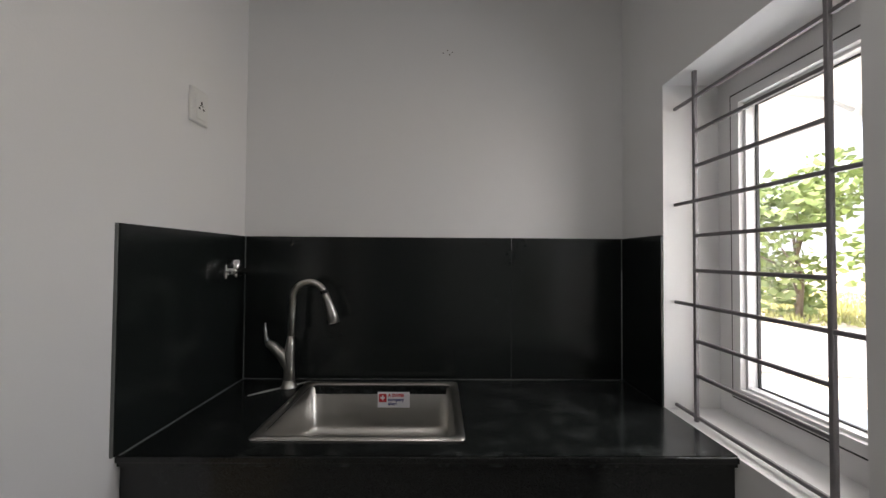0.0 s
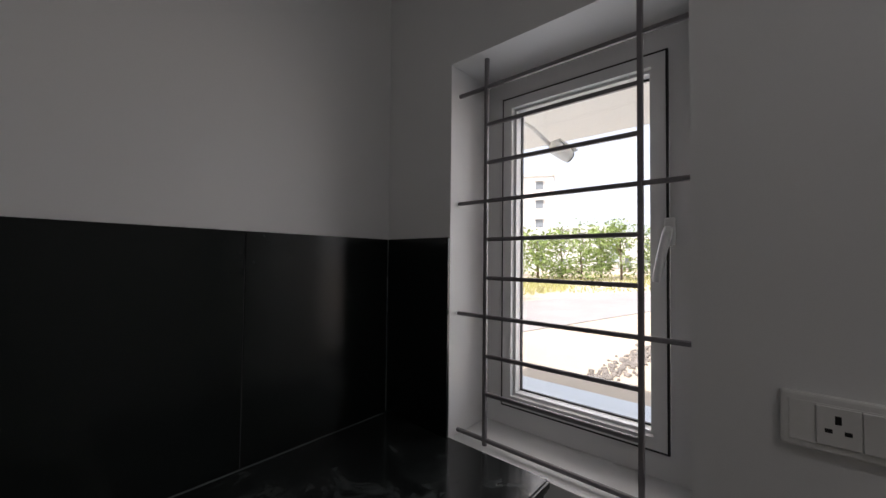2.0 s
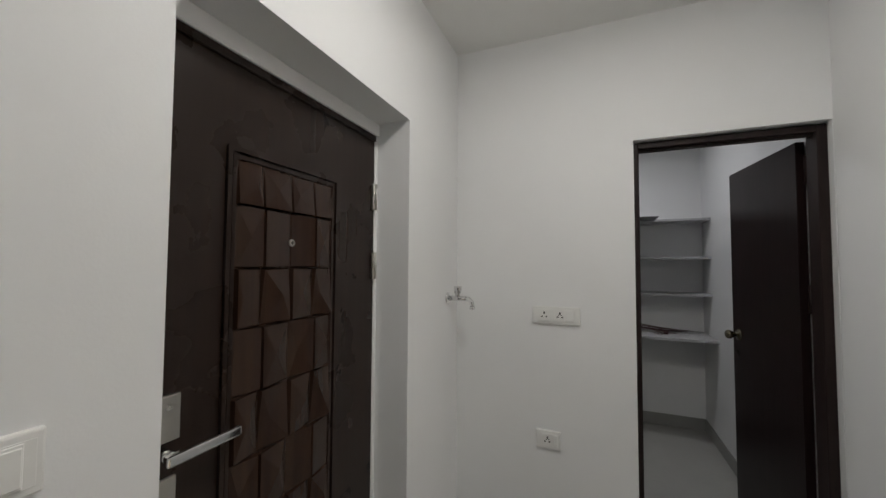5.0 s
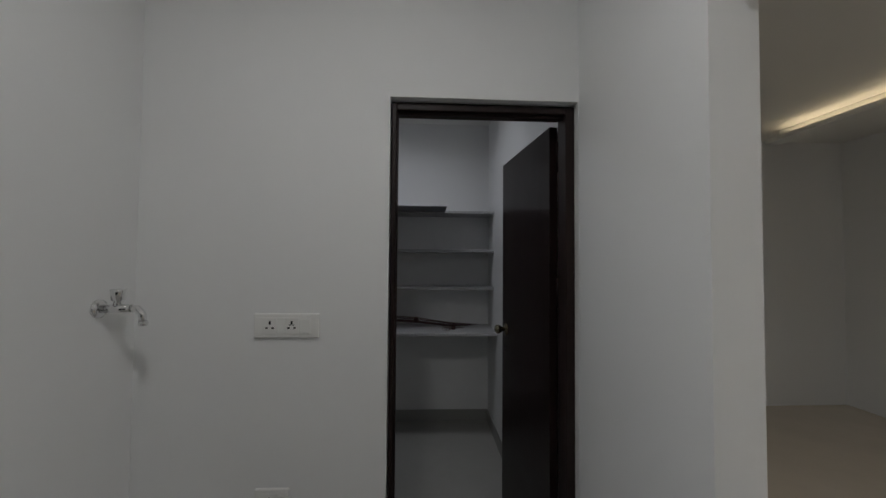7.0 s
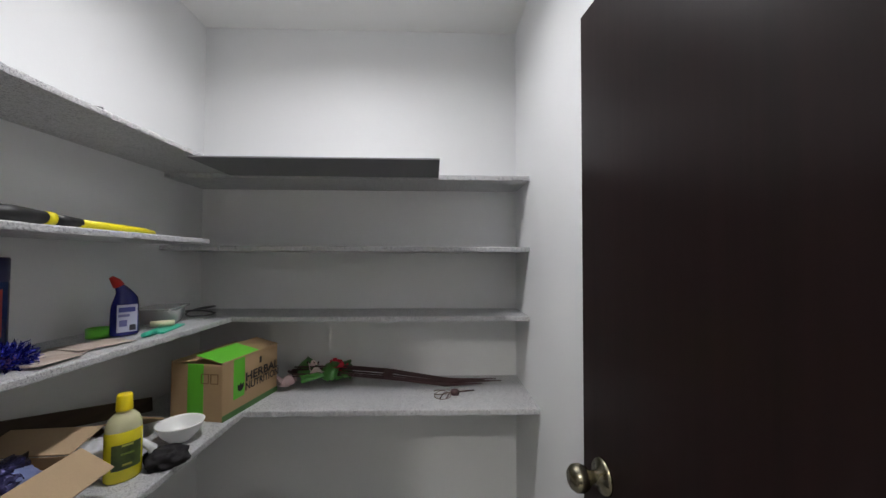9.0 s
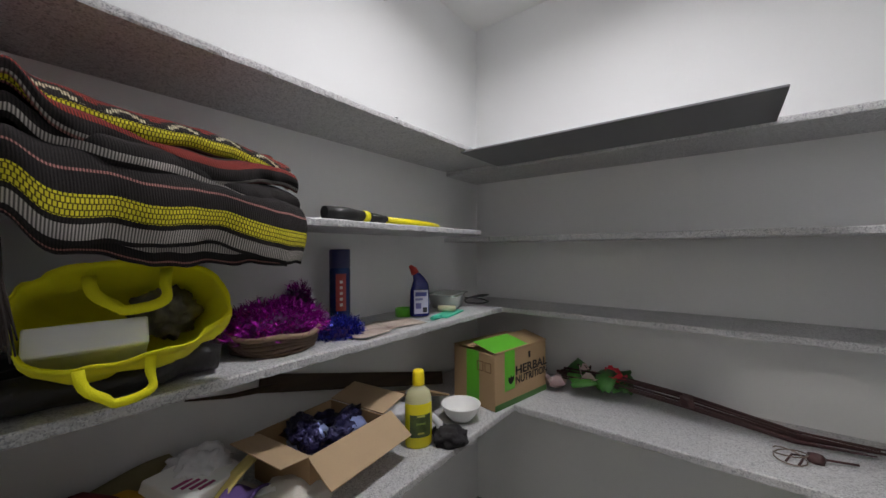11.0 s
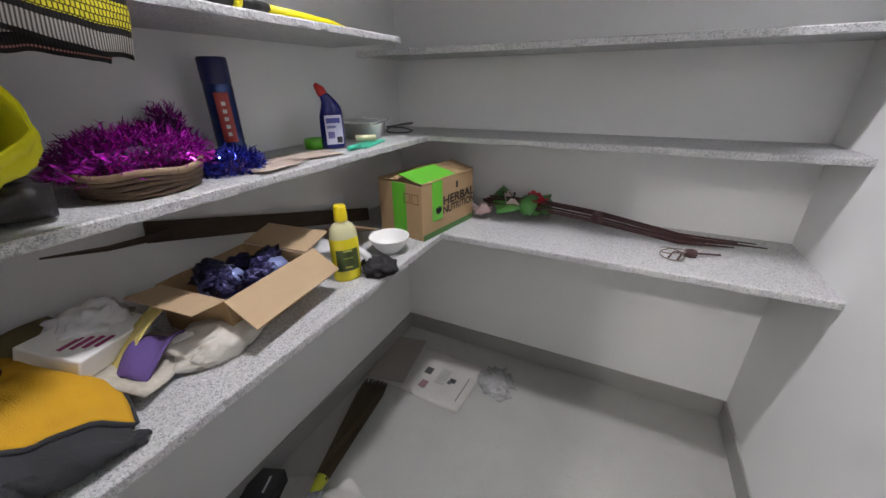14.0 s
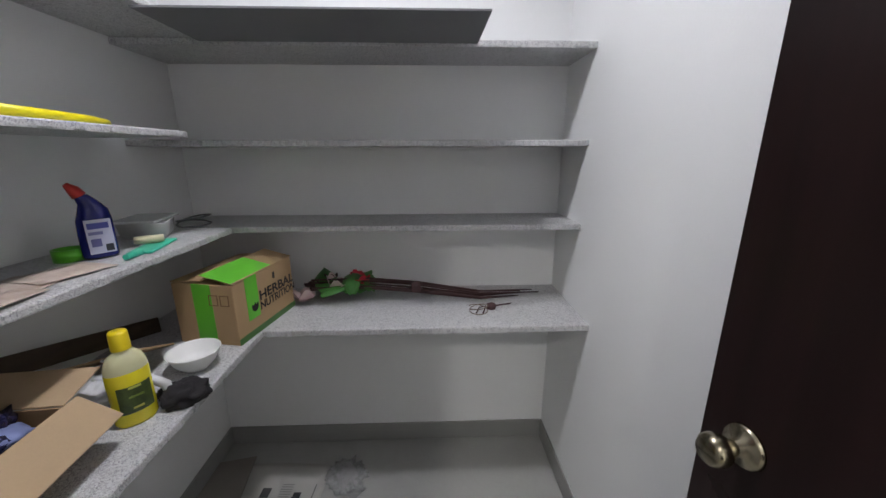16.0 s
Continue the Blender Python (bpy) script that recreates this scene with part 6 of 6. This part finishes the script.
# ---- shelf four, near end ----
def school_bag():
    b = thing("cloth_bag", "slumped yellow and grey padded cloth bag", "bag", at=(-0.245, -3.15, Z4))
    M_YEL = fabric("mustard_cloth", (0.62, 0.33, 0.012), 0.08)
    M_GRY = fabric("dark_grey_cloth", (0.032, 0.033, 0.037), 0.15)
    M_RED = fabric("maroon_lining", (0.13, 0.013, 0.010), 0.2)

    def top(u, v):
        y = 0.120 - 0.318 * u + 0.012 * math.sin(7 * v)
        x = 0.17 - (0.228 + 0.055 * u * u) * v
        z = 0.140 * math.sin(math.pi * min(1, 0.26 + 0.50 * (1 - v))) * (0.86 + 0.16 * math.sin(5 * u + 1)) + 0.020 * (1 - u)
        z += 0.020 * _nz.noise(Vector((u * 5, v * 4, 1.7))) + 0.009 * _nz.noise(Vector((u * 13, v * 9, 4.2))) + 0.012 * abs(math.sin(9 * u + 3 * v)) * v
        z *= 1 - 0.55 * max(0, (u - 0.8) / 0.2) ** 2
        z *= 1 - v * v * (0.62 * max(0, (u - 0.50) / 0.50) ** 1.4 + 0.40 * max(0, (0.38 - u) / 0.38))
        return Vector((x + 0.014 * math.sin(6 * u) + 0.012 * _nz.noise(Vector((u * 6, 3.3, v * 3))), y, max(0.012, z)))
    part("flap", grid(56, 44, top, thick=0.006), M_YEL, b, "mustard yellow flap")
    fr = [top(i / 30, 1.0) for i in range(31)]
    part("piping", tube([p + Vector((-0.002, 0, 0.001)) for p in fr], 0.0055, 8), M_GRY, b)
    part("piping", tube([top(1.0, i / 20) + Vector((0, -0.003, 0)) for i in range(21)], 0.0055, 8), M_GRY, b)

    def front(u, v):
        p = top(u, 1.0)
        bulge = 0.112 * math.sin(math.pi * (0.08 + 0.80 * v)) * (0.45 + 0.6 * math.sin(math.pi * min(1, u * 1.05)) + 0.15 * math.sin(8 * u))
        z = p.z * (1 - v) + 0.004 * v
        n = 0.016 * _nz.noise(Vector((u * 7, v * 4, 9.1))) + 0.007 * _nz.noise(Vector((u * 17, v * 9, 2.1)))
        return Vector((p.x + 0.030 - bulge + 0.020 * v * math.sin(3 * u + 0.5) + n * math.sin(math.pi * v), p.y + 0.010 * math.sin(6 * v), max(0.003, z + n * math.sin(math.pi * v))))
    part("front_pocket", grid(48, 24, front, thick=0.004), M_GRY, b, "dark grey padded front pocket")
    part("lining", lumps(0.036, 0.055, 0.034, 0.25, 2.0, 21.0, 4), M_RED, b, "red lining showing", loc=pose(-0.138, 0.055, 0.0))
    part("strap", tube([(0.115, 0.02, 0.112), (0.095, -0.02, 0.136), (0.085, -0.06, 0.138), (0.075, -0.10, 0.118), (0.085, -0.14, 0.08)], [0.010, 0.016, 0.018, 0.014, 0.008], 10), M_RED, b)
    part("back_panel", lumps(0.12, 0.11, 0.042, 0.12, 1.6, 3.0, 4), M_GRY, b, loc=pose(0.03, -0.02, 0.0))
    part("side_band", box((-0.100, 0.112, 0.0), (0.02, 0.122, 0.060), 0.004), fabric("brown_webbing", (0.10, 0.055, 0.02)), b)


school_bag()


def parcel():
    p = thing("plastic_packet", "white carton wrapped in a clear plastic packet", "packet", at=pose(-0.150, -3.385, Z4 + 0.058, 8, -16, 24))
    bx = part("carton", box((-0.055, -0.085, 0), (0.055, 0.085, 0.048), 0.004, 2), M_PLASTIC, p)
    pk = plain("magenta_print", (0.35, 0.04, 0.16), 0.5)
    for i in range(4):
        part("print_bar", box((-0.045 + 0.012 * i, 0.000 + 0.008 * i, 0.0481), (-0.038 + 0.012 * i, 0.040 + 0.010 * i, 0.0488)), pk, bx)
    part("wrap", lumps(0.052, 0.075, 0.046, 0.40, 3.2, 15.0, 4), material("clear_wrap", (0.74, 0.74, 0.75), 0.22, var=0.1, scale=20, bump=0.3, bscale=60), p, loc=pose(0.026, -0.035, 0.002))
    e = part("paper_envelope", grid(14, 10, lambda u, v: Vector((0.24 * (u - 0.5), 0.17 * (v - 0.5), 0.010 + 0.010 * math.sin(3 * u) + 0.006 * math.sin(7 * v))), thick=0.004), material("magazine_paper", (0.52, 0.49, 0.42), 0.6, var=0.25, scale=26, bump=0.05, color2=(0.24, 0.20, 0.16)))
    e.matrix_basis = pose(-0.185, -3.405, Z4 + 0.030, 4, -9, 24)
    tagged(e, "printed paper envelope under a plastic packet", "envelope")
    k = part("khaki_cloth", grid(14, 12, lambda u, v: Vector((0.15 * (u - 0.5), 0.17 * (v - 0.5), 0.012 * math.sin(3 * u + 1) + 0.010 * math.sin(4 * v))), thick=0.006), fabric("khaki_cloth", (0.20, 0.17, 0.08)))
    k.matrix_basis = pose(-0.105, -3.330, Z4 + 0.072, 6, -34, 20)
    tagged(k, "folded khaki cloth under a packet", "cloth")
    y = part("yellow_ribbon", grid(16, 3, lambda u, v: Vector((0.19 * (u - 0.5), 0.040 * (v - 0.5), 0.004 + 0.010 * math.sin(4 * u))), thick=0.002), fabric("cream_yellow_band", (0.62, 0.52, 0.18)))
    y.matrix_basis = pose(-0.212, -3.425, Z4 + 0.056, 8, 30, 107)
    tagged(y, "cream yellow cloth band beside an envelope", "ribbon")


parcel()


def sun_cap():
    c = thing("sun_hat", "crumpled white cotton hat with a purple band", "hat", at=pose(-0.262, -3.500, Z4, 0, 0, -112))
    M_W = fabric("white_cotton", (0.62, 0.59, 0.53), 0.08)
    M_P = fabric("purple_cloth", (0.12, 0.07, 0.24), 0.12)
    part("crown", lumps(0.096, 0.072, 0.038, 0.24, 2.3, 41.0, 4), M_W, c, loc=pose(0.045, 0.0, 0.0))
    part("fold", lumps(0.070, 0.026, 0.034, 0.20, 2.2, 43.0, 4), M_W, c, loc=pose(0.055, -0.035, 0.0, 0, 0, 18))
    part("band", grid(12, 16, lambda u, v: Vector((0.058 * (u - 0.5), 0.15 * (v - 0.5), 0.058 * math.sin(math.pi * min(1.0, 0.12 + 0.80 * v)) + 0.010 * math.sin(4 * u + 5 * v) + 0.010)), thick=0.006), M_P, c, "purple cloth band", loc=pose(-0.052, 0.004, 0.0, 0, 0, -46))
    part("tag", box((-0.028, -0.016, 0.056), (0.010, 0.012, 0.0585), 0.0006), M_PLASTIC, c, "white sewn tag")


sun_cap()


# ---- on the pantry floor ----
M_NEWS = material("newsprint", (0.46, 0.45, 0.42), 0.85, var=0.08, scale=9, bump=0.03, bscale=300)
nw = thing("newspaper", "spread newspaper sheet lying on the floor", "newspaper", at=pose(-0.285, -4.455, 0.0, 0, 0, -3))
part("sheet", grid(16, 12, lambda u, v: Vector((0.50 * (u - 0.5), 0.33 * (v - 0.5), 0.004 + 0.006 * math.sin(4 * u + 2 * v) ** 2)), thick=0.001), M_NEWS, nw)
part("fold_line", box((0.095, 0.035, 0.0185), (0.100, 0.145, 0.0195)), M_INK, nw)
for x, y, w, h, c in ((-0.005, -0.005, 0.038, 0.046, (0.06, 0.06, 0.06)), (-0.025, 0.085, 0.036, 0.046, (0.22, 0.13, 0.14)), (-0.145, 0.005, 0.032, 0.028, (0.04, 0.04, 0.045)), (-0.135, 0.022, 0.02, 0.02, (0.10, 0.10, 0.10)), (-0.213, 0.03, 0.004, 0.16, (0.09, 0.09, 0.09))):
    part("printed_picture", box((x - w / 2, y - h / 2, 0.0112), (x + w / 2, y + h / 2, 0.0122)), plain("print_ink", c, 0.8), nw)
for i in range(9):
    part("print_bar", box((-0.115, -0.05 + i * 0.012, 0.0108), (-0.065, -0.046 + i * 0.012, 0.0114)), plain("grey_print", (0.25, 0.25, 0.24), 0.8), nw)
# the newspaper's end in shadow: a sheet whose darker grey stands for the shade
cf = part("shaded_paper_end", box((-0.10, -0.17, 0), (0.10, 0.17, 0.004), 0.001), material("shaded_paper", (0.27, 0.25, 0.22), 0.85, var=0.08, scale=6))
cf.matrix_basis = pose(-0.095, -4.47, 0.0145, 0, 3, 8)
tagged(cf, "flat grey end of the newspaper, shade put into its colour", "cardboard")
pw = part("plastic_wrap", lumps(0.075, 0.095, 0.018, 0.6, 3.4, 51.0, 4), see_through("clear_film", (0.72, 0.72, 0.72), 0.12, 0.28))
pw.matrix_basis = pose(-0.625, -4.535, 0.0, 0, 0, 30)
tagged(pw, "crumpled clear plastic wrap on the floor", "plastic wrap")
M_BROOM = wood("broom_fibre", (0.11, 0.08, 0.045), (0.05, 0.036, 0.022), 0.85, axis=1)
br = thing("broom", "soft grass broom with a yellow collar on the floor", "broom", at=pose(-0.205, -3.76, 0.02, 0, 0, 12))
bb = bmesh.new()
rng = random.Random(14)
for i in range(300):
    a, s = rng.uniform(-0.11, 0.11), rng.uniform(0.42, 0.52)
    y0 = -0.01
    z = rng.uniform(-0.004, 0.014)
    join(bb, tube([(a * 0.18, y0, z + 0.002), (a * 0.35, y0 - s * 0.5, z), (a * 0.55, y0 - s, rng.uniform(-0.012, 0.010))], [0.0042, 0.0040, 0.0018], 4))
part("bristles", bb, M_BROOM, br)
part("collar", tube([(0, 0.045, 0.004), (0, -0.02, 0.004)], [0.014, 0.026], 14), plain("lime_plastic", (0.55, 0.62, 0.03), 0.4), br)
part("handle", tube([(0, 0.04, 0.004), (0.0, 0.16, 0.006), (-0.012, 0.36, 0.004)], [0.0125, 0.012, 0.012], 12), plain("clear_grey_grip", (0.40, 0.40, 0.41), 0.25), br)
bk = thing("black_carton", "small black cardboard carton on the floor", "box", at=pose(-0.075, -3.60, 0.0, 0, 0, 22))
part("body", box((-0.055, -0.11, 0.0), (0.055, 0.11, 0.075), 0.003, 2), plain("black_card", (0.016, 0.016, 0.018), 0.5), bk)
part("print_bar", box((-0.02, -0.08, 0.0751), (-0.012, -0.02, 0.0756)), plain("white_ink", (0.5, 0.5, 0.5), 0.6), bk)
for i, (x, y, r, c) in enumerate(((-0.150, -3.665, 0.085, (0.44, 0.43, 0.41)), (-0.330, -3.740, 0.075, (0.47, 0.46, 0.44)))):
    o = part("crumpled_paper", grid(14, 14, lambda u, v, r=r, i=i: Vector((2 * r * (u - 0.5) * (1 - 0.35 * (v - 0.5) ** 2), 2.2 * r * (v - 0.5), 0.004 + 0.012 * abs(math.sin(5 * u + 4 * v + i)))), thick=0.001), material("crumpled_white_paper", c, 0.8, var=0.1, scale=20))
    o.matrix_basis = pose(x, y, 0.0, 0, 0, 25 + 40 * i)
    tagged(o, "crumpled white paper sheet on the floor", "paper", "papers on the floor")
mb = part("brown_pouch", lumps(0.075, 0.085, 0.045, 0.2, 2.0, 61.0, 4), fabric("maroon_brown_cloth", (0.09, 0.045, 0.04)))
mb.matrix_basis = pose(-0.355, -3.625, 0.001)
tagged(mb, "dull maroon cloth pouch on the floor", "pouch")
pb = part("clear_packet", lumps(0.045, 0.085, 0.030, 0.45, 3.0, 66.0, 4), material("shiny_clear_packet", (0.45, 0.47, 0.52), 0.1, var=0.3, scale=25, bump=0.4, bscale=60))
pb.matrix_basis = pose(-0.255, -3.640, 0.012, 0, 0, 15)
tagged(pb, "shiny clear plastic packet on the floor", "packet")

# ---- floor tiles ----
floor_ob = bpy.data.objects["floor"]


def floor_tiles(xs, ys):
    for a, b in zip(xs, xs[1:]):
        for c, d in zip(ys, ys[1:]):
            part("tile", box((a + 0.0001, c + 0.0001, -0.006), (b - 0.0001, d - 0.0001, 0.0), 0.0001), M_FLOOR, floor_ob)


floor_tiles([XP, -1.20, -0.60, X0], [YB, -4.20, -3.60, YS1])
floor_tiles([P_X0, -1.20, P_X1], [YS1, YS0])
floor_tiles([XW, -1.20, -0.60, X0], [YS0, -2.40, -1.80, -1.20, -0.60, 0.0])
floor_tiles([-1.71, XW], [O_Y0, -1.80, O_Y1])
